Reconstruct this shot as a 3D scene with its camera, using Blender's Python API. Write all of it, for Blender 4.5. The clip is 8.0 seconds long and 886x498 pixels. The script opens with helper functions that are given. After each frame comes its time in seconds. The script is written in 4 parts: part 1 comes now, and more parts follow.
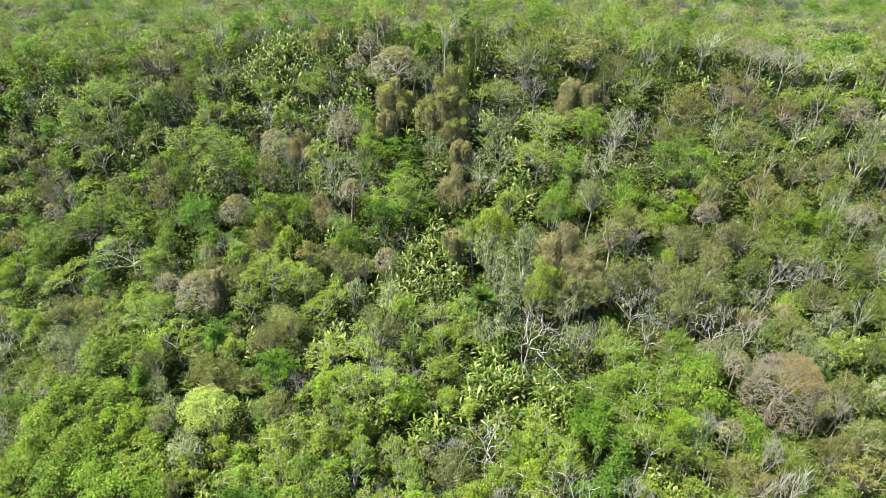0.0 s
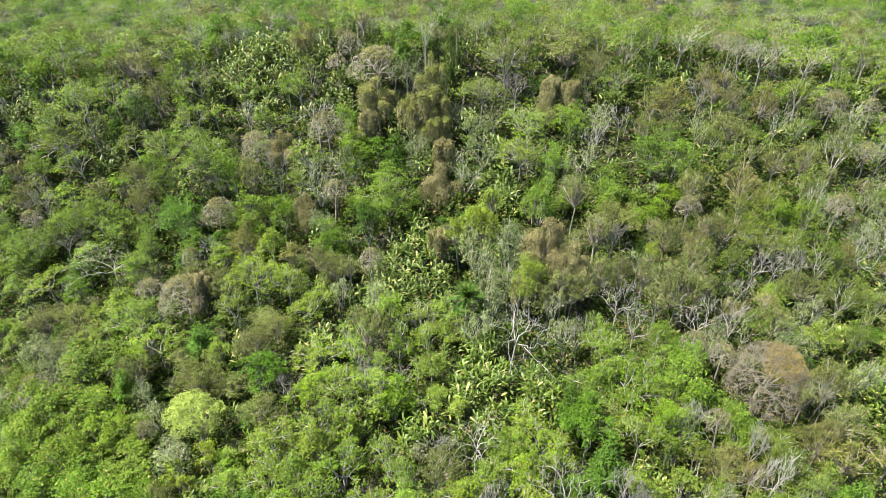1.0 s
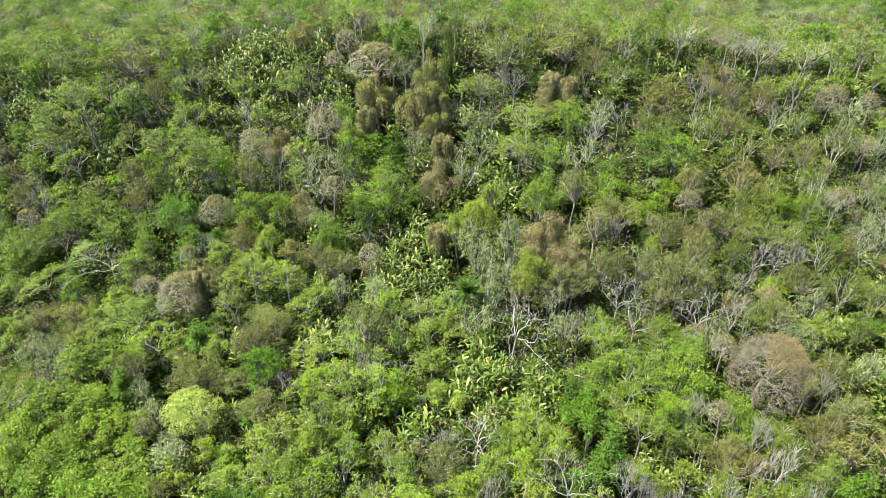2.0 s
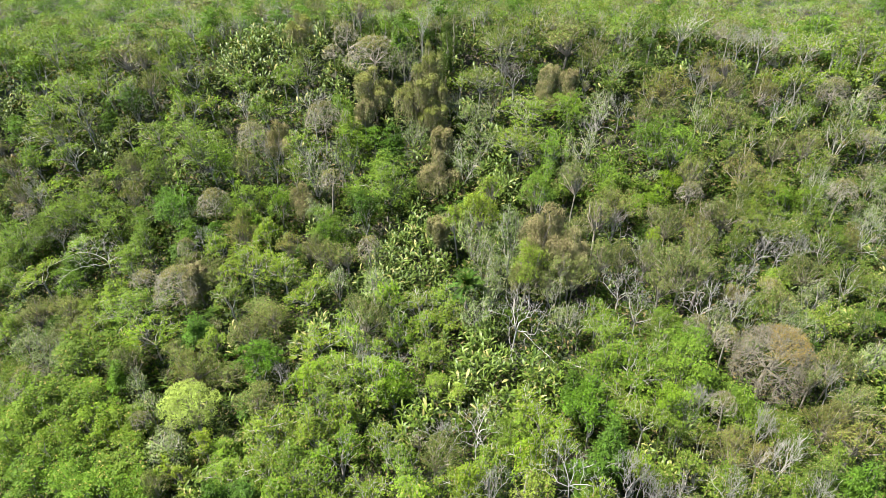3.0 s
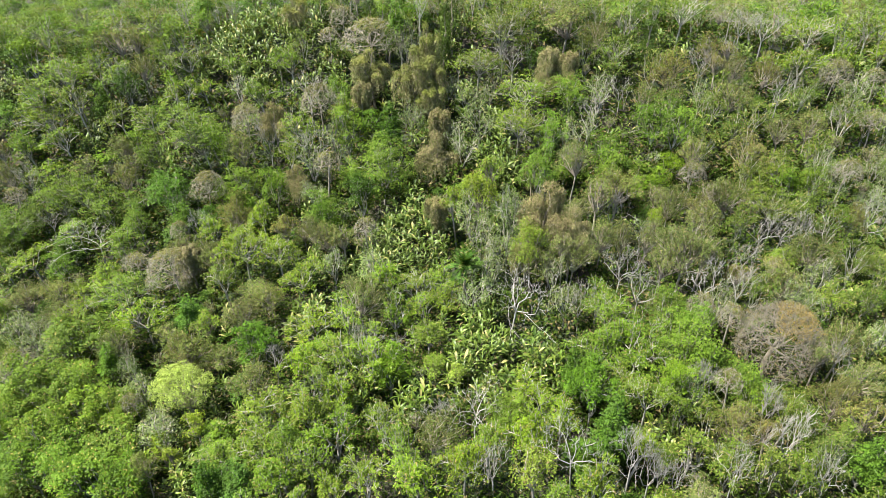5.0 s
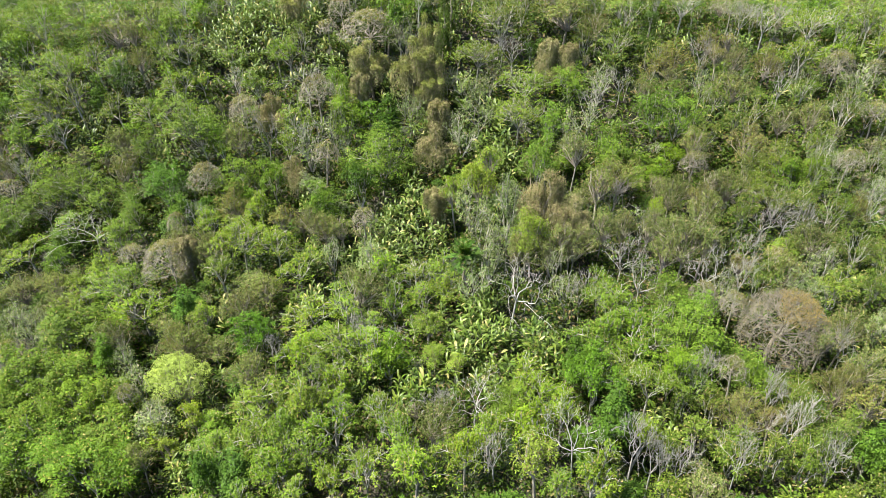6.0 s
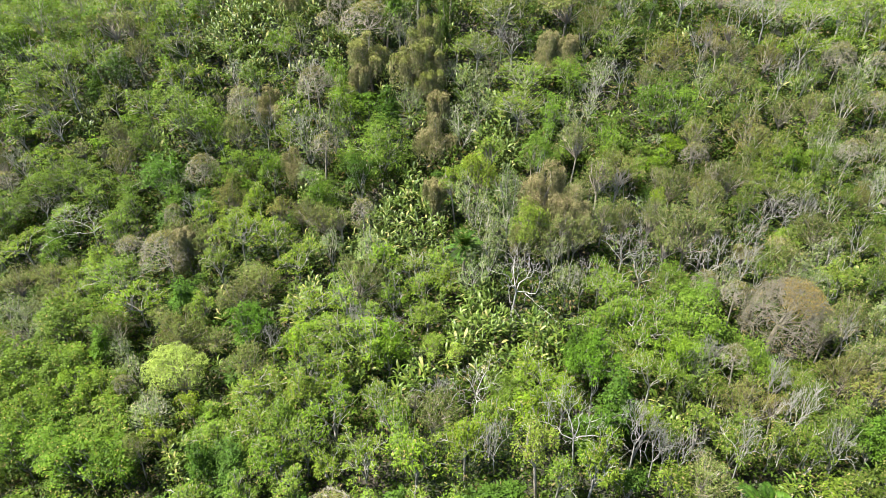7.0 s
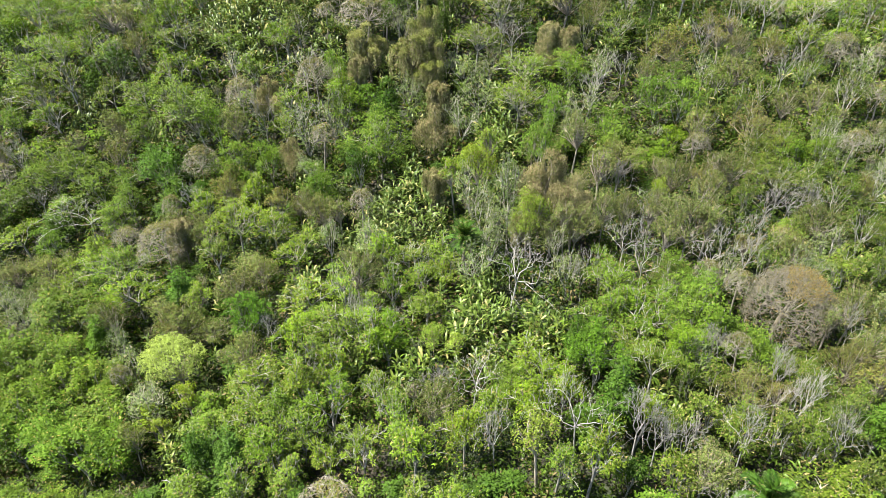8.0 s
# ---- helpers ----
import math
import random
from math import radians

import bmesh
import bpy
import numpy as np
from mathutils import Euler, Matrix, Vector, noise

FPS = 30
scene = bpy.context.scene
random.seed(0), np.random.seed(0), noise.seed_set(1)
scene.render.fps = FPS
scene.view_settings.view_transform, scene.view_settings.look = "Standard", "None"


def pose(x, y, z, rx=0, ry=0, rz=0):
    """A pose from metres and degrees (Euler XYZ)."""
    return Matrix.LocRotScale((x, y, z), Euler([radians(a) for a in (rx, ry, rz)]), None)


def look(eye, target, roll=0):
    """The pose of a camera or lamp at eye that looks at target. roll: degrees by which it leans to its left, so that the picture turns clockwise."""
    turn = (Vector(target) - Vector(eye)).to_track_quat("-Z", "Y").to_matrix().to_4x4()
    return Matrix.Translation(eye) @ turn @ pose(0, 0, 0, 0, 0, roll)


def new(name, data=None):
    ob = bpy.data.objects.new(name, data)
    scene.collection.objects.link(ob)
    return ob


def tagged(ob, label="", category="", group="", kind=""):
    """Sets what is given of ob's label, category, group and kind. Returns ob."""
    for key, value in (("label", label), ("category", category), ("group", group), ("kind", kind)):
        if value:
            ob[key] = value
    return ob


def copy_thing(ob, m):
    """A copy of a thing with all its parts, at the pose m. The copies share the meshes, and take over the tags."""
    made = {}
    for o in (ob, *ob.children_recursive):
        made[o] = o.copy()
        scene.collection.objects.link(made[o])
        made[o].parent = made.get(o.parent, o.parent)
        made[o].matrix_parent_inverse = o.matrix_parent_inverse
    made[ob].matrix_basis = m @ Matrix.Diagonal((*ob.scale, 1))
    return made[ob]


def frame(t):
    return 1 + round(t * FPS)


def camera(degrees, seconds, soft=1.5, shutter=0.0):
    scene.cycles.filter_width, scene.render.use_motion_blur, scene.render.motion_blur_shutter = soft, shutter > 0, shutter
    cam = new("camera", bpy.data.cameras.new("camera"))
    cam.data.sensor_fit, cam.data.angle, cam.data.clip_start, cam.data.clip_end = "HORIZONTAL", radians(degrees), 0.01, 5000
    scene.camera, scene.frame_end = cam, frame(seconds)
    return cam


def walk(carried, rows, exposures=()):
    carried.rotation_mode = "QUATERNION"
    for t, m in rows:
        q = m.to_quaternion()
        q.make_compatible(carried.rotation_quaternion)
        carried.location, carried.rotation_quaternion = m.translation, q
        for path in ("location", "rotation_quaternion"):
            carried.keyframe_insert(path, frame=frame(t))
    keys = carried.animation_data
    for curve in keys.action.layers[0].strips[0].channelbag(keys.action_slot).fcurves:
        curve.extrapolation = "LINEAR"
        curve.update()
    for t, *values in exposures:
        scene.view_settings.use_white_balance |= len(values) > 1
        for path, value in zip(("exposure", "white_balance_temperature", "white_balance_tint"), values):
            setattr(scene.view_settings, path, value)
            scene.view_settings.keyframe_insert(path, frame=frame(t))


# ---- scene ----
cam = camera(72, 8.0, soft=0.6)
walk(cam, [
    (0.0, pose(-0.01, 0.09, 62.22, 58.62, -0.66, 2.26)),
    (0.5, pose(-0.03, 0.07, 62.16, 58.64, -0.45, 0.87)),
    (1.0, pose(-0.10, 0.02, 61.89, 58.68, -0.32, 0.35)),
    (1.5, pose(-0.16, -0.13, 61.41, 58.85, -0.19, 0.19)),
    (3.0, pose(-0.09, -0.07, 59.47, 58.94, -0.02, 0.02)),
    (3.5, pose(-0.04, -0.01, 58.72, 58.92, -0.00, 0.03)),
    (4.0, pose(0.00, 0.00, 58.00, 58.91, 0.00, 0.00)),
    (4.5, pose(-0.03, 0.02, 57.26, 58.90, -0.02, -0.08)),
    (6.0, pose(-0.01, -0.06, 54.84, 59.00, 0.00, -0.22)),
    (6.5, pose(-0.03, -0.13, 54.17, 58.99, 0.01, -0.27)),
    (7.0, pose(-0.08, -0.12, 53.51, 58.97, -0.03, -0.31)),
    (7.5, pose(-0.04, -0.12, 52.80, 58.97, -0.03, -0.29)),
    (8.0, pose(0.01, -0.13, 52.06, 58.98, -0.01, -0.28)),
], exposures=[(0.0, 2.23), (8.0, 2.23)])

# ---- daylight: high tropical sun, clear sky ----
SUN_UP, SUN_AZ = 60.0, -95.0        # degrees above the horizon; from +y towards +x
world = bpy.data.worlds.new("sky")
scene.world = world
world.use_nodes = True
wn = world.node_tree
sky = wn.nodes.new("ShaderNodeTexSky")
sky.sky_type = "NISHITA"
sky.sun_disc = False
sky.sun_elevation, sky.sun_rotation = radians(SUN_UP), radians(SUN_AZ)
wn.links.new(sky.outputs[0], wn.nodes["Background"].inputs[0])
wn.nodes["Background"].inputs[1].default_value = 0.066
sun = new("sun", bpy.data.lights.new("sun", "SUN"))
sun.data.energy, sun.data.angle, sun.data.color = 5.0, radians(0.55), (1.0, 0.94, 0.82)
sx, sy, sz = (math.sin(radians(SUN_AZ)) * math.cos(radians(SUN_UP)), math.cos(radians(SUN_AZ)) * math.cos(radians(SUN_UP)), math.sin(radians(SUN_UP)))
sun.matrix_world = look((sx * 300, sy * 300, sz * 300), (0, 0, 0))


# ---- materials ----
def shader(name):
    m = bpy.data.materials.new(name)
    m.use_nodes = True
    t = m.node_tree
    return m, t, t.nodes["Principled BSDF"]


def node(t, kind, **values):
    n = t.nodes.new(kind)
    for k, v in values.items():
        n.inputs[k].default_value = v
    return n


def mix_colour(t, fac, a, b, blend="MIX"):
    n = t.nodes.new("ShaderNodeMix")
    n.data_type, n.blend_type = "RGBA", blend
    for i, v in ((0, fac), (6, a), (7, b)):
        if isinstance(v, (int, float, tuple)):
            n.inputs[i].default_value = v
        else:
            t.links.new(v, n.inputs[i])
    return n.outputs[2]


def leaf_material(name, dark, light, dry=None, dry_part=0.06, through_part=0.30, rough=0.55, swing=0.3, shine=0.12):
    """Leaves: every leaf and every plant has its own shade; some leaves are dry."""
    m, t, p = shader(name)
    geo, info = t.nodes.new("ShaderNodeNewGeometry"), t.nodes.new("ShaderNodeObjectInfo")
    both = t.nodes.new("ShaderNodeMath")
    both.operation = "ADD"
    lot = t.nodes.new("ShaderNodeMath")
    lot.operation = "FRACT"
    t.links.new(geo.outputs["Random Per Island"], both.inputs[0])
    t.links.new(info.outputs["Random"], both.inputs[1])
    t.links.new(both.outputs[0], lot.inputs[0])
    part_way = node(t, "ShaderNodeMapRange", **{"To Min": 0.2, "To Max": 0.8})
    t.links.new(lot.outputs[0], part_way.inputs[0])
    c = mix_colour(t, part_way.outputs[0], (*dark, 1), (*light, 1))
    patch = node(t, "ShaderNodeTexNoise", Scale=0.22, Detail=3.0)
    t.links.new(geo.outputs["Position"], patch.inputs["Vector"])
    tone = node(t, "ShaderNodeMapRange", **{"From Min": 0.3, "From Max": 0.7, "To Min": 0.72, "To Max": 1.25})
    t.links.new(patch.outputs[0], tone.inputs[0])
    c = mix_colour(t, 1.0, c, tone.outputs[0], "MULTIPLY")
    tuft = node(t, "ShaderNodeTexNoise", Scale=1.5, Detail=2.0)
    t.links.new(geo.outputs["Position"], tuft.inputs["Vector"])
    shade = node(t, "ShaderNodeMapRange", **{"From Min": 0.32, "From Max": 0.68, "To Min": 0.6, "To Max": 1.38})
    t.links.new(tuft.outputs[0], shade.inputs[0])
    c = mix_colour(t, 1.0, c, shade.outputs[0], "MULTIPLY")
    if dry:
        step = t.nodes.new("ShaderNodeMath")
        step.operation = "GREATER_THAN"
        scr = t.nodes.new("ShaderNodeMath")
        scr.operation = "FRACT"
        mul = t.nodes.new("ShaderNodeMath")
        mul.operation, mul.inputs[1].default_value = "MULTIPLY", 37.7
        t.links.new(lot.outputs[0], mul.inputs[0])
        t.links.new(mul.outputs[0], scr.inputs[0])
        t.links.new(scr.outputs[0], step.inputs[0])
        step.inputs[1].default_value = 1 - dry_part
        c = mix_colour(t, step.outputs[0], c, (*dry, 1))
    hsv = t.nodes.new("ShaderNodeHueSaturation")
    for socket, lo, hi, turn in (("Hue", 0.488, 0.506, 1.0), ("Value", 1 - swing, 1 + swing, 3.3), ("Saturation", 0.95, 1.03, 7.1)):
        r = t.nodes.new("ShaderNodeMath")
        r.operation, r.inputs[1].default_value = "MULTIPLY", turn
        fr = t.nodes.new("ShaderNodeMath")
        fr.operation = "FRACT"
        mp = node(t, "ShaderNodeMapRange", **{"To Min": lo, "To Max": hi})
        t.links.new(info.outputs["Random"], r.inputs[0])
        t.links.new(r.outputs[0], fr.inputs[0])
        t.links.new(fr.outputs[0], mp.inputs[0])
        t.links.new(mp.outputs[0], hsv.inputs[socket])
    t.links.new(c, hsv.inputs["Color"])
    c = hsv.outputs[0]
    t.links.new(c, p.inputs["Base Color"])
    p.inputs["Roughness"].default_value = rough
    p.inputs["Specular IOR Level"].default_value = shine
    tr = t.nodes.new("ShaderNodeBsdfTranslucent")
    t.links.new(mix_colour(t, 1.0, c, (1.25, 1.15, 0.55, 1), "MULTIPLY"), tr.inputs[0])
    ms = t.nodes.new("ShaderNodeMixShader")
    ms.inputs[0].default_value = through_part
    t.links.new(p.outputs[0], ms.inputs[1])
    t.links.new(tr.outputs[0], ms.inputs[2])
    t.links.new(ms.outputs[0], t.nodes["Material Output"].inputs[0])
    return m


def bark_material(name, a, b, rough=0.85):
    m, t, p = shader(name)
    co = t.nodes.new("ShaderNodeTexCoord")
    n1, n2 = node(t, "ShaderNodeTexNoise", Scale=1.3, Detail=5.0), node(t, "ShaderNodeTexNoise", Scale=14.0, Detail=4.0)
    for n in (n1, n2):
        t.links.new(co.outputs["Object"], n.inputs["Vector"])
    rmp = node(t, "ShaderNodeMapRange", **{"From Min": 0.35, "From Max": 0.65})
    t.links.new(n1.outputs[0], rmp.inputs[0])
    c = mix_colour(t, rmp.outputs[0], (*a, 1), (*b, 1))
    c = mix_colour(t, 0.5, c, n2.outputs[0], "OVERLAY")
    info = t.nodes.new("ShaderNodeObjectInfo")
    mp = node(t, "ShaderNodeMapRange", **{"To Min": 0.75, "To Max": 1.2})
    t.links.new(info.outputs["Random"], mp.inputs[0])
    hsv = t.nodes.new("ShaderNodeHueSaturation")
    t.links.new(mp.outputs[0], hsv.inputs["Value"])
    t.links.new(c, hsv.inputs["Color"])
    t.links.new(hsv.outputs[0], p.inputs["Base Color"])
    p.inputs["Roughness"].default_value = rough
    bump = node(t, "ShaderNodeBump", Strength=0.5, Distance=0.03)
    t.links.new(n2.outputs[0], bump.inputs["Height"])
    t.links.new(bump.outputs[0], p.inputs["Normal"])
    return m


LEAF = {
    "fg": leaf_material("fresh_green_leaf", (0.045, 0.096, 0.007), (0.100, 0.170, 0.012), (0.16, 0.19, 0.04), 0.04, swing=0.18),
    "yg": leaf_material("yellow_green_leaf", (0.050, 0.098, 0.007), (0.135, 0.21, 0.018), (0.22, 0.19, 0.07), 0.05, swing=0.2),
    "lu": leaf_material("lush_leaf", (0.036, 0.085, 0.005), (0.108, 0.178, 0.011), (0.25, 0.22, 0.06), 0.04, swing=0.18),
    "yd": leaf_material("dull_green_leaf", (0.036, 0.069, 0.007), (0.104, 0.149, 0.018), (0.19, 0.165, 0.07), 0.08, swing=0.22),
    "dg": leaf_material("deep_green_leaf", (0.025, 0.064, 0.005), (0.064, 0.124, 0.009)),
    "ol": leaf_material("olive_leaf", (0.047, 0.074, 0.014), (0.130, 0.165, 0.040), (0.20, 0.175, 0.085), 0.12, swing=0.22),
    "vi": leaf_material("vine_leaf", (0.088, 0.115, 0.024), (0.195, 0.215, 0.058), (0.19, 0.165, 0.085), 0.12, swing=0.15),
    "gr": leaf_material("withered_grey_leaf", (0.10, 0.095, 0.052), (0.22, 0.20, 0.12), (0.09, 0.13, 0.02), 0.25, 0.15, 0.8, 0.2),
    "gd": leaf_material("withered_brown_leaf", (0.066, 0.064, 0.032), (0.150, 0.142, 0.075), (0.17, 0.13, 0.045), 0.10, 0.15, 0.8, 0.05),
    "br": leaf_material("rust_brown_leaf", (0.075, 0.074, 0.022), (0.158, 0.142, 0.046), (0.09, 0.13, 0.02), 0.3, 0.25, 0.75, 0.15),
    "tn": leaf_material("tan_dry_leaf", (0.118, 0.104, 0.05), (0.225, 0.198, 0.105), (0.11, 0.13, 0.035), 0.25, 0.2, 0.75, 0.12),
    "sg": leaf_material("grey_green_leaf", (0.047, 0.08, 0.018), (0.137, 0.18, 0.062), (0.24, 0.22, 0.13), 0.06, 0.25, 0.5, 0.2, 0.15),
    "ly": leaf_material("lime_leaf", (0.075, 0.13, 0.010), (0.175, 0.25, 0.028), (0.17, 0.14, 0.05), 0.06, swing=0.12),
    "pb": leaf_material("pale_green_leaf", (0.140, 0.205, 0.036), (0.26, 0.34, 0.072), None, 0, 0.3, 0.5, 0.05),
    "pm": leaf_material("palm_leaf", (0.020, 0.058, 0.006), (0.050, 0.105, 0.010), (0.14, 0.13, 0.05), 0.04),
    "vs": leaf_material("withered_vine_leaf", (0.12, 0.116, 0.058), (0.235, 0.22, 0.125), (0.10, 0.13, 0.03), 0.3, 0.2, 0.8, 0.15),
    "oc": leaf_material("ochre_leaf", (0.13, 0.095, 0.022), (0.22, 0.16, 0.04), (0.10, 0.11, 0.02), 0.2, 0.25, 0.75, 0.05),
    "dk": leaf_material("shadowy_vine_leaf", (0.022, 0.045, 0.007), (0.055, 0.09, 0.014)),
}
# light end of the leaf colour is yellowed to carry sun highlights
BROAD = leaf_material("broad_glossy_leaf", (0.022, 0.060, 0.006), (0.125, 0.175, 0.022), (0.27, 0.26, 0.09), 0.08, 0.3, 0.42, 0.3, 0.3)
STEM = bark_material("green_stem", (0.035, 0.045, 0.015), (0.07, 0.08, 0.03))
LOW = leaf_material("low_growth_leaf", (0.02, 0.05, 0.005), (0.075, 0.12, 0.012), (0.16, 0.13, 0.06), 0.15)
PALE_BARK = bark_material("pale_bark", (0.18, 0.168, 0.145), (0.31, 0.295, 0.26))
BARK = bark_material("grey_bark", (0.15, 0.125, 0.10), (0.26, 0.23, 0.19))
PALE_TWIG = bark_material("pale_twig", (0.12, 0.105, 0.085), (0.235, 0.215, 0.18))
TWIG = bark_material("weathered_twig", (0.078, 0.069, 0.052), (0.148, 0.134, 0.104))
WHITE_WOOD = bark_material("bleached_wood", (0.16, 0.152, 0.138), (0.27, 0.258, 0.24))
SOIL, st, sp = shader("forest_floor")
sc = st.nodes.new("ShaderNodeTexCoord")
s1, s2 = node(st, "ShaderNodeTexNoise", Scale=0.12, Detail=6.0), node(st, "ShaderNodeTexNoise", Scale=3.0, Detail=8.0)
for n in (s1, s2):
    st.links.new(sc.outputs["Object"], n.inputs["Vector"])
sr = node(st, "ShaderNodeMapRange", **{"From Min": 0.4, "From Max": 0.6})
st.links.new(s1.outputs[0], sr.inputs[0])
# shade of the gaps is put into the soil colour, darker than humus
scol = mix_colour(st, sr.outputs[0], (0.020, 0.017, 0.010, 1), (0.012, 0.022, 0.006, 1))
litter = node(st, "ShaderNodeTexVoronoi", Scale=5.0, Randomness=1.0)
st.links.new(sc.outputs["Object"], litter.inputs["Vector"])
grey = st.nodes.new("ShaderNodeRGBToBW")
st.links.new(litter.outputs["Color"], grey.inputs[0])
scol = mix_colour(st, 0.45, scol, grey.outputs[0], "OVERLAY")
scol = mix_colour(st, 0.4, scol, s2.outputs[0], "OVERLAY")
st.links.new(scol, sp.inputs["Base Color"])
sp.inputs["Roughness"].default_value = 0.95
sb = node(st, "ShaderNodeBump", Strength=0.8, Distance=0.15)
st.links.new(s2.outputs[0], sb.inputs["Height"])
st.links.new(sb.outputs[0], sp.inputs["Normal"])


# ---- lie of the land: flat valley floor, then a hillside with a crest ----
def canopy(x, y):
    """Height of the forest's upper surface."""
    v = min(max((y - 75) / 50, -0.82), 1.0)
    u = min(max(x / 50, -1.6), 1.6)
    back = -0.08 * min(max(y - 125, 0), 50)
    return 17.03 + 5.48 * u + 14.01 * v - 5.0 * u * v + 8.56 * v * v - 2.59 * u * u + back


def land(x, y):
    return canopy(x, y) - 7.5 + 0.5 * noise.noise((x * 0.09, y * 0.09, 3.0))


def mesh_of(name, verts, faces, material, smooth=False):
    me = bpy.data.meshes.new(name)
    me.from_pydata(verts, [], faces)
    me.materials.append(material)
    if smooth:
        me.polygons.foreach_set("use_smooth", [True] * len(me.polygons))
    me.update()
    return me


def steps(spans):
    out = []
    for a, b, d in spans:
        out += list(np.arange(a, b, d))
    return out + [spans[-1][1]]


gx = steps([(-2400, -200, 200), (-200, 200, 4), (200, 2400, 200)])
gy = steps([(-600, -40, 80), (-40, 220, 4), (220, 460, 20), (460, 3460, 250)])
gv = [(x, y, land(x, y)) for y in gy for x in gx]
nx = len(gx)
gf = [(j * nx + i, j * nx + i + 1, (j + 1) * nx + i + 1, (j + 1) * nx + i) for j in range(len(gy) - 1) for i in range(nx - 1)]
tagged(new("ground", mesh_of("ground", gv, gf, SOIL, True)), "hillside forest floor of soil and leaf litter, darkened for shade", "ground", kind="structure")


# ---- building kit for plants ----
def tube(verts, faces, points, radii, sides=4):
    """A tapered limb along points."""
    base = len(verts)
    n = len(points)
    for i, p in enumerate(points):
        d = (points[min(i + 1, n - 1)] - points[max(i - 1, 0)])
        d = d.normalized() if d.length > 1e-6 else Vector((0, 0, 1))
        a = d.cross(Vector((0.31, 0.95, 0.05))).normalized()
        b = d.cross(a)
        for k in range(sides):
            w = 2 * math.pi * k / sides
            verts.append(p + (a * math.cos(w) + b * math.sin(w)) * radii[i])
    for i in range(n - 1):
        for k in range(sides):
            k2 = (k + 1) % sides
            faces.append((base + i * sides + k, base + i * sides + k2, base + (i + 1) * sides + k2, base + (i + 1) * sides + k))


def bent(a, b, rng, wobble=0.12, n=3, sag=0.0):
    """Points of a crooked way from a to b."""
    pts, size = [], (b - a).length
    for i in range(n + 1):
        s = i / n
        p = a.lerp(b, s)
        if 0 < i < n:
            p = p + Vector((rng.uniform(-1, 1), rng.uniform(-1, 1), rng.uniform(-0.6, 0.6))) * wobble * size
        p.z += sag * size * 4 * s * (1 - s)
        pts.append(p)
    return pts


def unit(a):
    return a / (np.linalg.norm(a, axis=1)[:, None] + 1e-9)


def leaves(rng, base, way, nrm, length, width):
    """One narrow folded triangle for each leaf: corners and triangles."""
    n = len(base)
    way = unit(way)
    across = unit(np.cross(way, nrm))
    ln = length * rng.uniform(0.6, 1.3, (n, 1))
    wd = width * rng.uniform(0.7, 1.3, (n, 1)) * 0.55
    blunt = rng.random((n, 1)) < 0.5
    stem = np.where(blunt, base, base + across * wd)
    left = np.where(blunt, base + way * ln * 0.9 + across * wd, base + way * ln)
    right = np.where(blunt, base + way * ln - across * wd, base - across * wd + way * ln * 0.2)
    v = np.stack([stem, right, left], axis=1).reshape(-1, 3)
    return v, np.arange(n * 3).reshape(-1, 3)


def pads(rng, centres, outward, k, radius, length, width, rise=1.0, spill=0.3, loose=0.3):
    """Flat feathery sprays: k leaves spread over a shallow dish round each centre, that tips outward and spills at its rim."""
    m = len(centres)
    n = unit(unit(np.asarray(outward)) * (1.25 - rise) + np.array([[0, 0, rise]]) + rng.normal(0, 0.22, (m, 3)))
    a = unit(np.cross(n, rng.normal(0, 1, (m, 3))))
    b = np.cross(n, a)
    c, n, a, b = (np.repeat(q, k, axis=0) for q in (np.asarray(centres), n, a, b))
    turn = rng.uniform(0, 6.283, (m * k, 1))
    off = np.sqrt(rng.random((m * k, 1)))
    size = np.repeat(rng.uniform(0.7, 1.25, (m, 1)), k, axis=0) * radius
    out = a * np.cos(turn) + b * np.sin(turn) * 0.8
    base = c + out * off * size - n * (off ** 2 * spill * size) + n * rng.normal(0, 0.12, (m * k, 1)) * radius
    way = out + rng.normal(0, 0.45, (m * k, 3)) - n * spill * off
    return leaves(rng, base, way, n + rng.normal(0, loose, (m * k, 3)), length, width)


def curtains(rng, tops, drops, k, length, width):
    """Hanging strands: k leaves down each line from its top, over its drop."""
    m = len(tops)
    c = np.repeat(np.asarray(tops), k, axis=0)
    s = rng.random((m * k, 1))
    c = c - np.array([[0, 0, 1.0]]) * s * np.repeat(np.asarray(drops)[:, None], k, axis=0) + rng.normal(0, 0.09, (m * k, 3))
    way = np.array([[0, 0, -1.0]]) + rng.normal(0, 0.35, (m * k, 3))
    return leaves(rng, c, way, rng.normal(0, 1, (m * k, 3)) + np.array([[0, 0, 0.5]]), length, width)


def leaf_mesh(name, v, f, material):
    me = bpy.data.meshes.new(name)
    me.vertices.add(len(v))
    me.vertices.foreach_set("co", np.asarray(v, dtype=np.float32).ravel())
    me.loops.add(len(f) * 3)
    me.loops.foreach_set("vertex_index", np.asarray(f, dtype=np.int32).ravel())
    me.polygons.add(len(f))
    me.polygons.foreach_set("loop_start", np.arange(len(f), dtype=np.int32) * 3)
    me.materials.append(material)
    me.update(calc_edges=True)
    return me


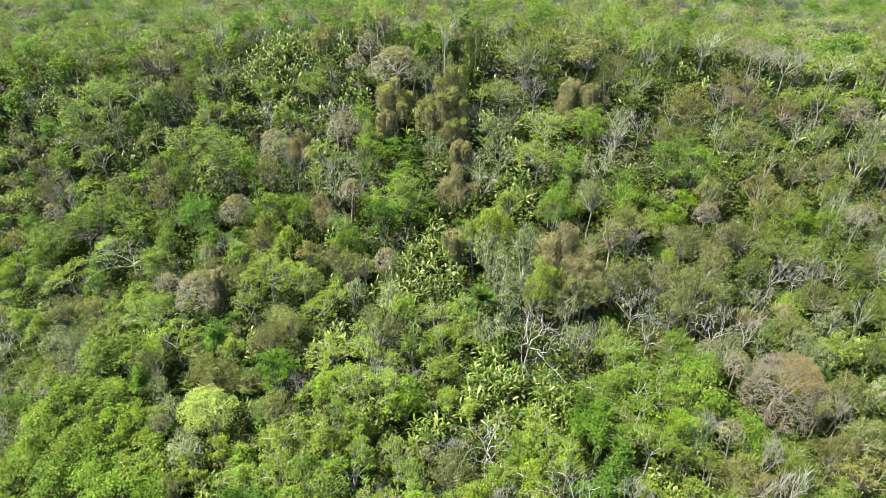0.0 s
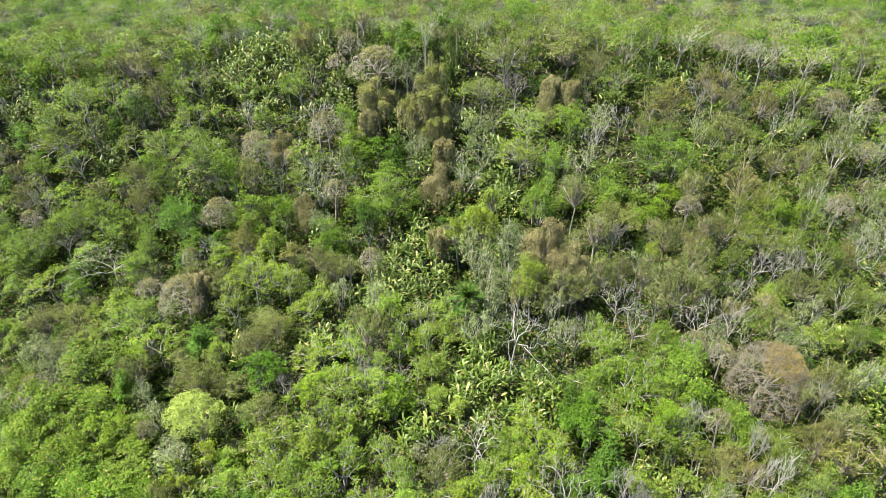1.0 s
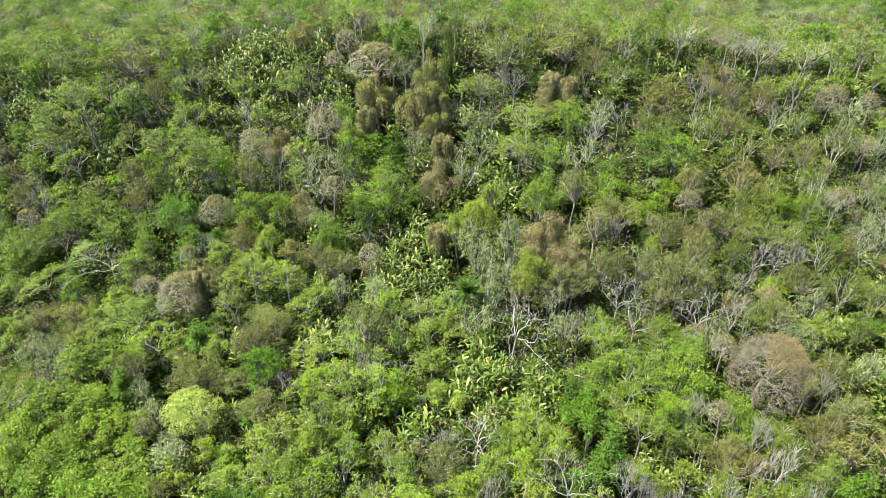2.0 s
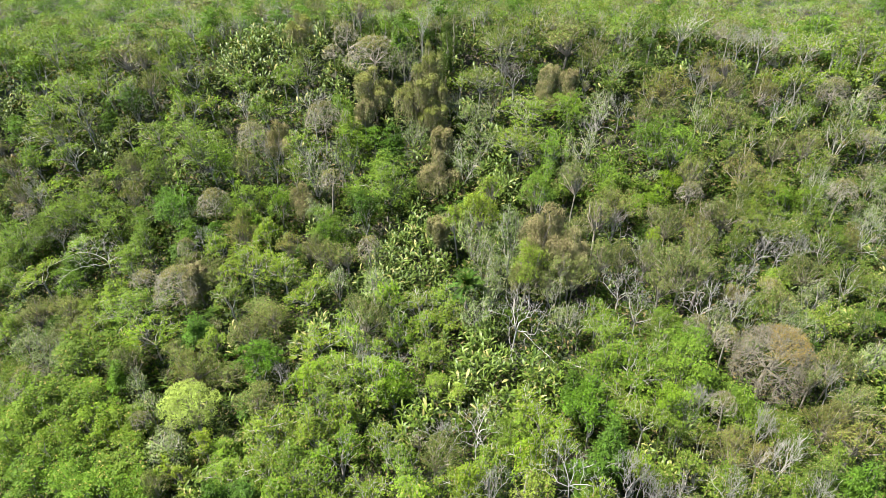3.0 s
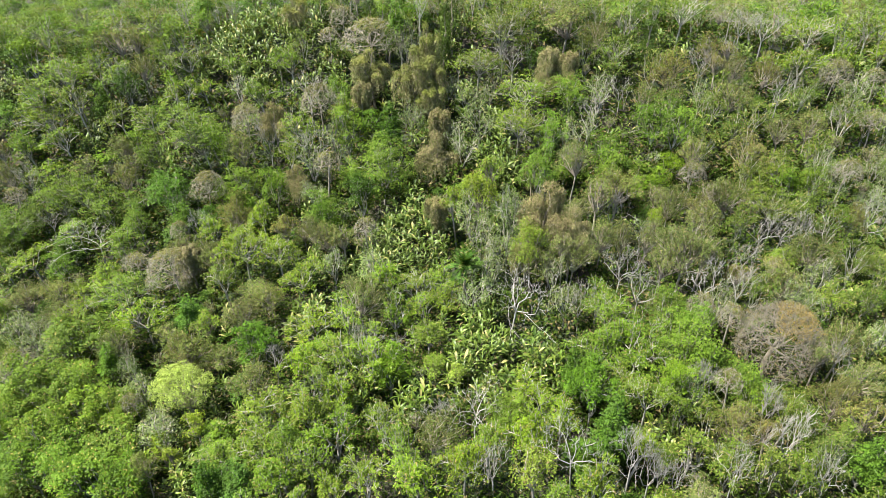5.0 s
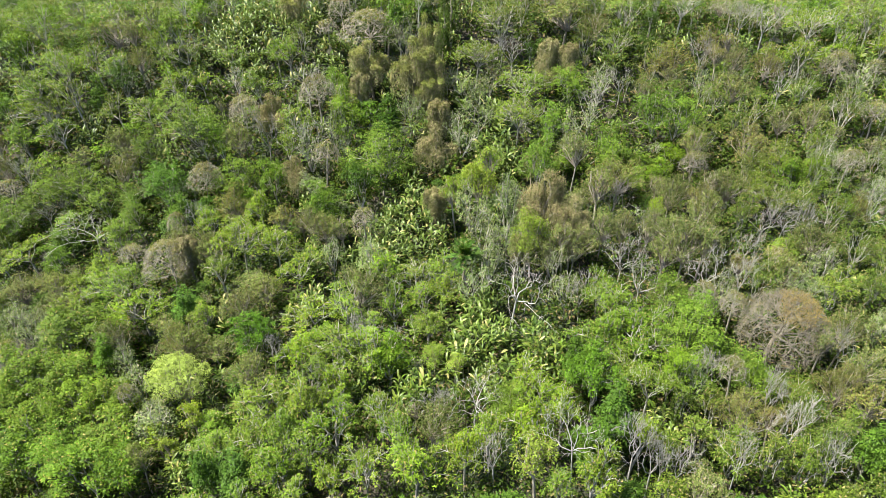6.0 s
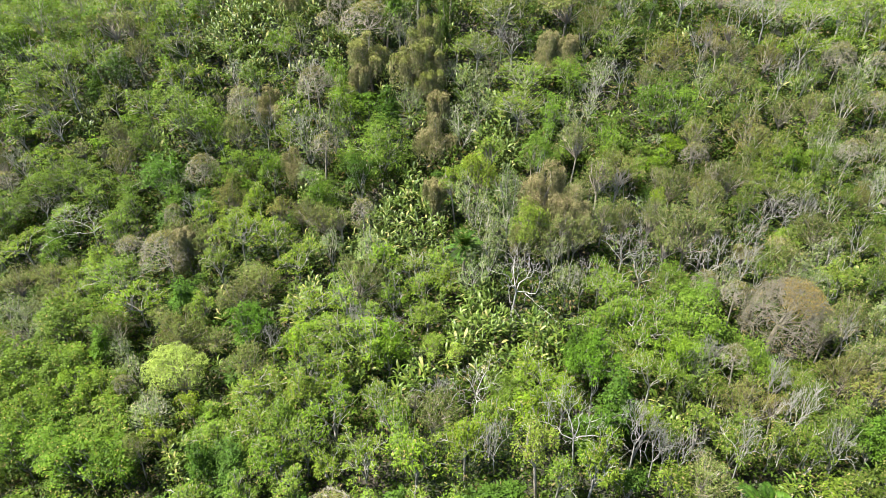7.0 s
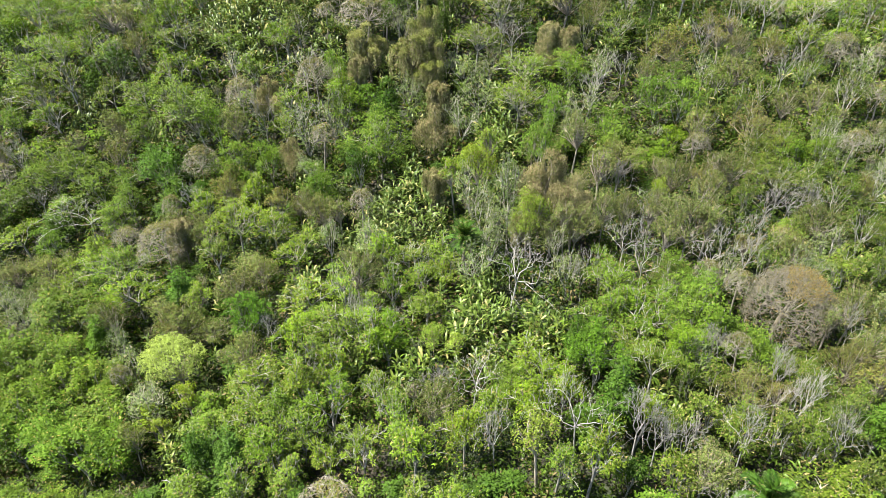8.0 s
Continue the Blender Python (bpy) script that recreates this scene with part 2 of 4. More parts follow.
def crown_of(layers, parent):
    """One crown from layers of (corners, triangles, material)."""
    first, vs, fs, ms = 0, [], [], []
    for i, (v, f, material) in enumerate(layers):
        vs.append(v)
        fs.append(f + first)
        ms.append(np.full(len(f), i, dtype=np.int32))
        first += len(v)
    me = leaf_mesh("crown", np.concatenate(vs), np.concatenate(fs), layers[0][2])
    for layer in layers[1:]:
        me.materials.append(layer[2])
    me.polygons.foreach_set("material_index", np.concatenate(ms))
    return part("crown", me, parent)


def part(name, me, parent, label=""):
    ob = new(name, me)
    ob.parent = parent
    return tagged(ob, label)


def lumps_of(rng, r, tall, n, spread=0.7, even=False):
    """Centres and radii of the uneven lumps that make up a crown; z from its base."""
    out = [(Vector((0, 0, tall * 0.5)), r * (0.66 if even else 0.48))]
    lean = Vector((rng.uniform(-0.18, 0.18), rng.uniform(-0.18, 0.18), 0)) * r
    for i in range(n):
        a = i * 2.4 + rng.uniform(-0.7, 0.7)
        q = math.sqrt((i + 0.6) / n)
        d = spread * r * q * rng.uniform(0.7, 1.25)
        z = tall * (0.80 - 0.5 * q * q + rng.uniform(-0.22, 0.12))
        size = r * rng.uniform(0.17, 0.40)
        if even:
            up = 1.0 - 1.25 * q * q
            d = 0.72 * r * math.sqrt(1 - up * up) * rng.uniform(0.92, 1.06)
            z, size = tall * 0.5 + 0.56 * r * up, r * rng.uniform(0.2, 0.31)
        out.append((Vector((math.cos(a) * d, math.sin(a) * d, z)) + lean * (0 if even else z / tall), size))
    return out


def on_lumps(rng, lumps, count, flat=0.8, low=-0.25, depth=0.25):
    """Places and outward ways on the upper shells of the lumps."""
    cs, ns = [], []
    weight = np.array([q[1] ** 2 for q in lumps])
    pick = rng.choice(len(lumps), size=count, p=weight / weight.sum())
    for i in pick:
        c, q = lumps[i]
        while True:
            d = rng.normal(0, 1, 3)
            d /= np.linalg.norm(d)
            if d[2] > low:
                break
        s = q * (1 - depth * rng.random() ** 2)
        cs.append((c.x + d[0] * s, c.y + d[1] * s, c.z + d[2] * s * flat))
        ns.append(d)
    return np.array(cs), np.array(ns)


def leafy_tree(seed, name, key, r, h, count, k, length, width, pad=0.26, lumps=9, flat=0.8, bark=None, twigs=14, tall=1.55, label="", low=-0.7, spread=0.74, rise=0.6, hang=0):
    """A dense tree of crown radius r and height h: trunk, branches, crown of small sprays; hang: strands below them. Its origin is at its foot."""
    rng, pr = np.random.default_rng(seed), random.Random(seed)
    bark = bark or PALE_BARK
    root = new(name)
    tall = min(tall * r / h, 0.92)
    base = h * (1 - tall)
    lm = [(c + Vector((0, 0, base)), q) for c, q in lumps_of(pr, r, h * tall, lumps, spread, key == "pb")]
    fork = Vector((pr.uniform(-0.3, 0.3), pr.uniform(-0.3, 0.3), base * 0.8))
    v, f = [], []
    tube(v, f, bent(Vector((0, 0, -5.5)), fork, pr, 0.03, 3), [0.17, 0.14, 0.12, 0.10], 5)
    for c, q in lm:
        way = bent(fork, c, pr, 0.10, 3, 0.05)
        tube(v, f, way, [0.085, 0.065, 0.05, 0.03], 4 if DENSE == 1 else 3)
        for j in range(max(1, int(twigs * DENSE) // len(lm) + 1)):
            d = Vector((pr.uniform(-1, 1), pr.uniform(-1, 1), pr.uniform(0.1, 1.0))).normalized()
            tube(v, f, bent(way[2], c + d * q * pr.uniform(0.8, 1.12), pr, 0.12, 2), [0.035, 0.025, 0.01], 3)
    part("trunk", mesh_of("trunk", v, f, bark, True), root)
    cs, ns = on_lumps(rng, lm, max(20, int(count * DENSE)), flat, low)
    lv, lf = pads(rng, cs, ns, k, pad * COARSE, length * COARSE, width * COARSE, rise, 0.35, 0.45)
    layers = [(lv, lf, LEAF[key])]
    if hang:
        some = cs[rng.random(len(cs)) < 0.5]
        layers.append((*curtains(rng, some, rng.uniform(0.3, 1.0, len(some)) * hang, max(2, k // 2), length * 1.2 * COARSE, width * 0.8 * COARSE), LEAF["gd"]))
    crown_of(layers, root)
    return tagged(root, label, "tree")


def skeleton(pr, r, h, levels, kids, angle, lift, first=4, fork=0.3, thick=0.10, slim=0.012, twigs=True, bushy=False, open_out=0.75):
    """Forking crooked limbs within a crown of radius r and height h: tube corners and faces, twig ends and inner forks."""
    segs = []
    foot = Vector((pr.uniform(-0.25, 0.25), pr.uniform(-0.25, 0.25), h * fork))

    def grow(p, d, size, rad, level):
        q = p + d * size
        mid = p.lerp(q, 0.5) + Vector((pr.gauss(0, 1), pr.gauss(0, 1), pr.gauss(0, 0.7))) * size * 0.10
        segs.append((p, mid, q, rad, level))
        if level >= levels:
            return
        a0 = pr.uniform(0, 6.28)
        n = kids if pr.random() < 0.8 else 3 if kids == 2 else kids - 1
        u = d.cross(Vector((0.3, 0.2, 1.0)) if abs(d.z) < 0.9 else Vector((1, 0.1, 0))).normalized()
        w = d.cross(u)
        for i in range(n):
            a = a0 + 6.28 * i / n + pr.uniform(-0.5, 0.5)
            b = angle * pr.uniform(0.6, 1.4)
            nd = (d * math.cos(b) + (u * math.cos(a) + w * math.sin(a)) * math.sin(b) + Vector((0, 0, lift))).normalized()
            grow(p.lerp(q, pr.uniform(0.55, 1.0) if i else 1.0), nd, size * pr.uniform(0.6, 0.85), max(rad * 0.66, slim), level + 1)

    for i in range(first):
        a = 6.28 * i / first + pr.uniform(-0.4, 0.4)
        b = pr.uniform(0.25, open_out)
        grow(foot, Vector((math.cos(a) * math.sin(b), math.sin(a) * math.sin(b), math.cos(b))), h * 0.27 * pr.uniform(0.8, 1.15), thick * 0.75, 1)
    ends = [q[2] for q in segs]
    flat = sorted(math.hypot(q.x, q.y) for q in ends)[int(len(ends) * 0.97)]
    top = sorted(q.z for q in ends)[int(len(ends) * 0.98)]

    def fit(p):
        z = p.z if p.z < foot.z else foot.z + (p.z - foot.z) * (h - foot.z) / (top - foot.z)
        k = 1 + (r / flat - 1) * min(max(p.z / foot.z - 1, 0), 1)
        return Vector((p.x * k, p.y * k, z))

    v, f, tips, forks = [], [], [], []
    tube(v, f, bent(Vector((0, 0, -5.5)), foot, pr, 0.03, 3), [thick * 1.7, thick * 1.4, thick * 1.2, thick], 5)
    for n, (p, m, q, rad, level) in enumerate(segs):
        a, b, c = fit(p), fit(m), fit(q)
        if level >= levels and (not twigs or (bushy and n % 3 == 0)):
            pass
        elif level <= (4 if kids == 2 else 3) and DENSE == 1:
            tube(v, f, [a, b, c], [rad, rad * 0.85, rad * 0.68], 4 if level < 3 else 3)
        else:
            tube(v, f, [a, c], [rad, rad * 0.6], 3)
        (tips if level >= levels else forks).append((c, b, level))
    return v, f, tips, forks


def open_tree(seed, name, key, r, h, levels, kids, tuft, length, width, pad=0.5, angle=0.62, rise=0.12, bark=None, label="", inner=0.5, first=4, slim=0.014, thick=0.10, bare=0.0, fork=None, up=1.0, spill=0.3, open_out=0.75, twig_ends=False, sink=0.05):
    """An airy tree: pale crooked limbs with flat sprays of leaves at the twig ends. tuft 0: leafless; bare: share of the ends without leaves."""
    pr, rng = random.Random(seed), np.random.default_rng(seed)
    root = new(name)
    few = DENSE < 0.4 and tuft
    if few or (not tuft and DENSE < 0.65):
        levels -= 1
    v, f, tips, forks = skeleton(pr, r, h, levels, kids, angle, rise, first, fork or (0.3 if not tuft else 0.22), thick * (1.0 if DENSE == 1 else 1.1), slim * COARSE ** 0.5, twig_ends or not tuft, tuft > 14, open_out)
    part("trunk", mesh_of("trunk", v, f, bark or PALE_BARK, True), root)
    if tuft:
        spots = [c for c, b, n in tips if pr.random() >= bare] + [c for c, b, n in forks if c.z > h * 0.3 and pr.random() < inner]
        cs = np.array([tuple(q) for q in spots])
        cs += rng.normal(0, 0.12, cs.shape) - np.array([[0, 0, sink]])
        out = cs - np.array([[0, 0, h * 0.45]])
        k = max(5, int(tuft * DENSE * (3.2 if few else 1)))
        lv, lf = pads(rng, cs, out, k, pad * (1.55 if few else 1.0), length * COARSE, width * COARSE, up, spill)
        part("crown", leaf_mesh("crown", lv, lf, LEAF[key]), root)
    return tagged(root, label, "tree")


def twig_dome(seed, name, key, r, h, label, fine=900, tuft=2, bark=None, thick=0.12, tall=1.2, cap=None):
    """A withered tree: limbs fan out from a visible trunk into a dome of fine twigs with few dry leaves. cap: leaf kind of its top."""
    pr, rng = random.Random(seed), np.random.default_rng(seed)
    root = new(name)
    bark = bark or TWIG
    c0 = Vector((0, 0, h - min(r * tall, h * 0.62)))
    fork = c0 + Vector((pr.uniform(-0.1, 0.1) * r, pr.uniform(-0.1, 0.1) * r, r * 0.05))
    v, f = [], []
    tube(v, f, bent(Vector((-0.14 * r, -0.1 * r, -5.5)), fork, pr, 0.035, 4), [thick * 1.5, thick * 1.3, thick * 1.15, thick, thick * 0.9], 6)

    def shell(n, lo, hi, low):
        pts = []
        for i in range(n):
            z = low + (1 - low) * (i + 0.5) / n
            a = i * 2.39996 + pr.uniform(-0.35, 0.35)
            q = math.sqrt(max(0, 1 - z * z)) * r * pr.uniform(lo, hi) * lop(a)
            pts.append(c0 + Vector((math.cos(a) * q, math.sin(a) * q, z * (h - c0.z) * pr.uniform(lo, hi))))
        return pts

    p1, p2, p3 = pr.uniform(0, 6.28), pr.uniform(0, 6.28), pr.uniform(0.06, 0.14)

    def lop(a):
        return 1 + p3 * math.sin(2 * a + p1) + 0.07 * math.sin(5 * a + p2)

    def near(p, pts, some=2):
        return pr.choice(sorted(pts, key=lambda q: (q - p).length_squared)[:some])

    fine = int(fine * max(DENSE, 0.2))
    limbs = shell(9, 0.42, 0.58, 0.1)
    boughs = shell(max(18, fine // 26), 0.62, 0.84, 0.02)
    twigs = shell(max(40, fine // 5), 0.84, 1.0, 0.02)
    ends = shell(fine, 0.86, 1.06, -0.02)
    for p in limbs:
        tube(v, f, bent(fork, p, pr, 0.09, 3), [thick * 0.62, thick * 0.48, thick * 0.38, thick * 0.3], 4)
    for p in boughs:
        tube(v, f, bent(near(p, limbs), p, pr, 0.11, 3), [thick * 0.27, thick * 0.22, thick * 0.17, thick * 0.13], 3)
    for p in twigs:
        tube(v, f, bent(near(p, boughs), p, pr, 0.12, 2), [thick * 0.12, thick * 0.09, thick * 0.06], 3)
    for p in ends:
        a = near(p, twigs, 3)
        tube(v, f, [a.lerp(p, -0.35), p], [0.013 * COARSE ** 0.5, 0.009 * COARSE ** 0.5], 3)
    part("trunk", mesh_of("trunk", v, f, bark, True), root)
    cs = np.array([tuple(q) for q in ends])
    lv, lf = pads(rng, cs, cs - np.array([tuple(c0)]), max(1, int(tuft)), 0.28, 0.2 * COARSE, 0.05 * COARSE, 0.2, 0.5, 0.6)
    layers = [(lv, lf, LEAF[key])]
    if cap:
        top = cs[(cs[:, 2] > c0.z + 0.72 * (h - c0.z)) & (cs[:, 0] > -0.25 * r)]
        layers.append((*pads(rng, top, top - np.array([tuple(c0)]), 8, 0.3, 0.17 * COARSE, 0.06 * COARSE, 0.4, 0.4, 0.5), LEAF[cap]))
    crown_of(layers, root)
    return tagged(root, label, "tree")


def draped_tree(seed, name, key, side, r, h, label, towers=6, slim=0.34, drop=0.55, count=150):
    """A tree smothered in vines: mounds of different height with hanging curtains below them."""
    pr, rng = random.Random(seed), np.random.default_rng(seed)
    root = new(name)
    v, f = [], []
    tube(v, f, bent(Vector((0, 0, -5.5)), Vector((0, 0, h * 0.6)), pr, 0.03, 3), [0.2, 0.17, 0.14, 0.11], 5)
    tops, ways, lines, falls = [], [], [], []
    for i in range(towers):
        a = i * 2.4 + pr.uniform(-0.5, 0.5)
        q = r * (0.74 * math.sqrt(i / towers)) * pr.uniform(0.8, 1.2)
        z = h * (1.0 if i == 0 else pr.uniform(0.55, 0.96))
        w = r * slim * pr.uniform(0.75, 1.2)
        c = Vector((math.cos(a) * q, math.sin(a) * q, z - w))
        tube(v, f, bent(Vector((0, 0, h * 0.35)), c, pr, 0.08, 3, 0.08), [0.1, 0.08, 0.06, 0.04], 4)
        n = int(count * DENSE * (w / r) * 2.2)
        d = unit(rng.normal(0, 1, (n, 3)))
        d[:, 2] = np.abs(d[:, 2])
        tops.append(np.array([tuple(c)]) + d * w * rng.uniform(0.55, 1.15, (n, 1)) * np.array([[1, 1, 1.5]]))
        ways.append(d)
        m = int(count * DENSE * (w / r) * 2.4)
        t = rng.uniform(0, 6.283, m)
        e = w * rng.uniform(0.75, 1.15, m)
        lines.append(np.stack([c.x + np.cos(t) * e, c.y + np.sin(t) * e, np.full(m, c.z) + rng.uniform(-0.1, 0.35, m) * w], axis=1))
        falls.append(rng.uniform(0.35, 1.0, m) * drop * z)
    part("trunk", mesh_of("trunk", v, f, BARK, True), root)
    tops, ways, lines, falls = (np.concatenate(q) for q in (tops, ways, lines, falls))
    lv, lf = pads(rng, tops, ways, 10, 0.26 * COARSE, 0.19 * COARSE, 0.062 * COARSE, 0.35, 0.7, 0.6)
    part("crown", leaf_mesh("crown", lv, lf, LEAF[key]), root)
    lv, lf = curtains(rng, lines, falls, 14, 0.3 * COARSE, 0.045 * COARSE)
    part("vine_curtain", leaf_mesh("vine_curtain", lv, lf, LEAF[side]), root, "curtain of hanging withered vines")
    return tagged(root, label, "tree")


# ---- one set of model trees for each kind: (radius, height, tree) ----
KINDS = {}
DENSE, COARSE = 1.0, 1.0


def models(key, sizes, make):
    """Each size five times: full for the valley side, and with fewer, coarser leaves for the upper slope."""
    global DENSE, COARSE
    KINDS[key] = []
    for DENSE, COARSE, y0, y1 in ((0.13, 2.2, -90, 16), (1.0, 1.0, 16, 84), (0.62, 1.22, 84, 118), (0.2, 1.75, 118, 152), (0.13, 2.1, 152, 400)):
        KINDS[key] += [(r, h, make(100 * len(KINDS) + i, r, h), y0, y1) for i, (r, h) in enumerate(sizes)]


SMALL, LARGE, GREAT = (1.7, 7.0), (3.3, 9.0), (5.2, 10.5)
models("lu", [(2.4, 7.6), LARGE, (3.0, 8.2)], lambda s, r, h: open_tree(s, "lush_tree", "lu", r, h, 4, 3, 36 if r > 2.5 else 26, 0.25, 0.115, 0.52, label="lush yellow-green broadleaf tree with a full layered crown", inner=0.7))
models("yd", [SMALL, LARGE, GREAT, (3.0, 8.2), (2.4, 7.5)], lambda s, r, h: open_tree(s, "dull_green_tree", "yd", r, h, 4, 3, 24 if r > 2 else 15, 0.22, 0.10, 0.42, label="airy dull green broadleaf tree with grey branches", first=9 if r > 4 else 4 if r > 2 else 3, slim=0.02, bare=0.12, up=0.85, sink=0.15))
models("yb", [(2.0, 7.2), LARGE, (2.8, 8.2)], lambda s, r, h: open_tree(s, "half_bare_tree", "yg", r, h, 4, 3, 26, 0.23, 0.11, 0.36, bark=WHITE_WOOD, label="half-bare tree with pale branches and tufts of yellow-green leaves", slim=0.026, thick=0.12, angle=0.66, bare=0.36, inner=0.3, twig_ends=True, sink=0.4))
models("fg", [SMALL, LARGE, GREAT, (3.0, 8.6)], lambda s, r, h: open_tree(s, "feathery_tree", "fg", r, h, 4, 3, 36 if r > 2 else 20, 0.24, 0.10, 0.5, 0.68, 0.08, label="tree with feathery fresh green leaves in flat layers", inner=0.9, first=9 if r > 4 else 4))
models("yg", [SMALL, LARGE, GREAT, (3.0, 8.2), (2.4, 7.5)], lambda s, r, h: open_tree(s, "leafy_tree", "yg", r, h, 4, 3, 28 if r > 2 else 16, 0.24, 0.11, 0.45, label="airy yellow-green broadleaf tree with pale grey branches", first=9 if r > 4 else 4 if r > 2 else 3, slim=0.022, bare=0.14, fork=0.42, thick=0.12, sink=0.22, twig_ends=True))
models("dg", [SMALL, LARGE, GREAT], lambda s, r, h: open_tree(s, "dense_tree", "dg", r, h, 4, 3, 40 if r > 2 else 26, 0.25, 0.12, 0.46, 0.66, 0.1, label="deep green dense broadleaf tree", inner=0.9, first=9 if r > 4 else 4))
models("ol", [SMALL, LARGE, (2.6, 8.0)], lambda s, r, h: leafy_tree(s, "small_leaved_tree", "ol", r, h, int(46 * r * r), 10, 0.185, 0.085, 0.27, 22, 0.8, BARK, label="olive green tree with small dense leaves", spread=0.85, hang=0.5))
models("vi", [(2.2, 10.0), (2.8, 11.0)], lambda s, r, h: draped_tree(s, "vine_draped_tree", "vi", "vs", r, h, "tree draped in drooping olive brown vines", 12, 0.22, 0.5, 170))
models("sg", [SMALL, LARGE], lambda s, r, h: open_tree(s, "thin_tree", "sg", r, h, 4, 3, 17 if r > 2 else 12, 0.22, 0.11, 0.42, label="thin grey-green tree with silvery leaves and twigs", slim=0.02, bare=0.15, up=0.7, twig_ends=True, sink=0.2))
models("ly", [SMALL, LARGE], lambda s, r, h: leafy_tree(s, "bright_tree", "ly", r, h, int(56 * r * r), 10, 0.18, 0.09, 0.28, 12, 0.9, BARK, label="bright lime green tree with lumpy crown"))
models("pb", [(2.6, 8.0), (3.8, 9.5)], lambda s, r, h: leafy_tree(s, "round_headed_tree", "pb", r, h, int(110 * r * r), 10, 0.15, 0.08, 0.2, 30, 0.95, BARK, tall=1.4, label="pale green dense round-headed tree", spread=0.74, rise=0.35))
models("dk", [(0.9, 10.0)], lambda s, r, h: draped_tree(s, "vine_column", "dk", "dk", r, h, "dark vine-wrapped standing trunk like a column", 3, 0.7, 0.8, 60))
models("br", [SMALL, LARGE], lambda s, r, h: leafy_tree(s, "brown_tree", "br", r, h, int(56 * r * r), 10, 0.17, 0.075, 0.26, 22, 0.8, BARK, tall=1.7, label="tree with rust brown withering leaves", spread=0.85, hang=0.7))
models("tn", [(1.7, 6.0), (3.0, 8.0)], lambda s, r, h: draped_tree(s, "dry_tree", "tn", "vs", r, h, "dry tan-leaved tree with hanging withered twigs", 9, 0.3, 0.45, 130))
models("gr", [SMALL, LARGE], lambda s, r, h: twig_dome(s, "twiggy_tree", "gr", r, h, "withered grey-brown tree full of fine twigs", int(100 * r * r), 2, PALE_TWIG, 0.1, 1.2, "br"))
models("gd", [(5.4, 10.5)], lambda s, r, h: twig_dome(s, "withered_tree", "gd", r, h, "large round withered brown tree full of fine twigs", 2900, 2, None, 0.26, 1.15, "oc"))
models("ba", [(1.8, 7.5), (3.2, 8.5), (2.6, 8.0), (2.2, 8.0)], lambda s, r, h: open_tree(s, "dead_tree", "sg", r, h, 6, 2, 0, 0, 0, bark=WHITE_WOOD, angle=0.55, rise=0.04, label="leafless dead tree with bleached white crooked branches", first=5 if r > 3 else 4, slim=0.012, thick=0.065, fork=0.42, open_out=0.95))

# ---- places of single trees: x, y, crown width, height ----
PLOT = {}
PLOT["yd"] = [
    (-76.3, 122.6, 9.8, 14.3), (-84, 122.6, 6.6, 11), (-80.2, 143.7, 10.1, 11.9), (-48.2, 119, 6.4, 10.6),
    (-78, 119.1, 7.5, 12.2), (-62.5, 114.6, 7.4, 10.7), (-45.5, 114.3, 8.4, 8.8), (-51.3, 116.5, 5.3, 8.9),
    (-25.5, 115.7, 6.3, 8.1), (11, 116.6, 12.5, 10.4), (15.5, 120.5, 7.4, 9.3), (34.2, 118.6, 10.5, 10.9),
    (31.2, 111.6, 10.2, 8.7), (29.6, 122.4, 7.5, 9.3), (26.2, 113, 6.1, 8.1), (61, 102, 5.8, 9.7),
    (50.3, 95.7, 7.4, 8.9), (65.1, 95.8, 7.4, 9.6), (57.2, 88.3, 5.2, 8.9), (47, 94.1, 4.6, 8.2),
    (46.2, 75, 10.3, 8.2), (50.3, 63, 6.2, 9), (37.4, 59.8, 4.7, 8.5), (44.5, 56.9, 5.2, 8.8),
]
PLOT["yd"] += [
    (48.8, 56.7, 4.5, 8.6), (40.2, 72.2, 3.8, 8), (51.9, 70.9, 6, 10), (49, 73.6, 5.4, 8.9),
    (44.9, 78.7, 4.8, 8.3), (32.8, 41.3, 4.3, 8.1), (33.4, 39.1, 4.1, 7.7), (23.3, 38.6, 4.2, 6.9),
    (33.5, 35.1, 4.6, 8.3), (30.1, 34, 4.5, 8.6), (25.5, 35.8, 4.5, 7.7), (22.5, 41.6, 3.2, 8.1),
    (27.7, 34.8, 3.4, 8.3), (25.2, 41.6, 3.2, 7.7), (20, 36.6, 3, 7.2), (36.2, 37.9, 3, 7.4),
]
PLOT["yg"] = [
    (-66.1, 109.6, 8.1, 15), (-57.9, 112.9, 6.3, 9.2), (-63.9, 105.8, 6.9, 14.4), (-71.3, 107.8, 7.1, 13.4),
    (-68.5, 105.3, 11.2, 10.5), (-55.9, 105.3, 7.1, 8.9), (-44.3, 106.2, 7, 10.4), (-73, 102.3, 5, 8.7),
    (-31.1, 105.3, 4.9, 9), (-37.2, 114, 6.3, 6.5), (-22.8, 96.2, 6.5, 9.7), (-24, 91.5, 5.5, 9.2),
    (14.1, 101.4, 10.6, 8.4), (12.4, 94, 10, 9.5), (45.2, 120.6, 10.6, 11.3), (77.6, 162.3, 8.5, 9.1),
    (69.2, 119.5, 10.7, 10.3), (76.7, 121.8, 7.6, 10.1), (83, 123.1, 6.6, 9.5), (64.4, 110.4, 7.1, 9.8),
    (82.9, 155.8, 9.6, 9.6), (82.7, 117.2, 5.3, 8.8), (82.1, 138, 7.3, 10.2), (-58.3, 86, 5.5, 6),
]
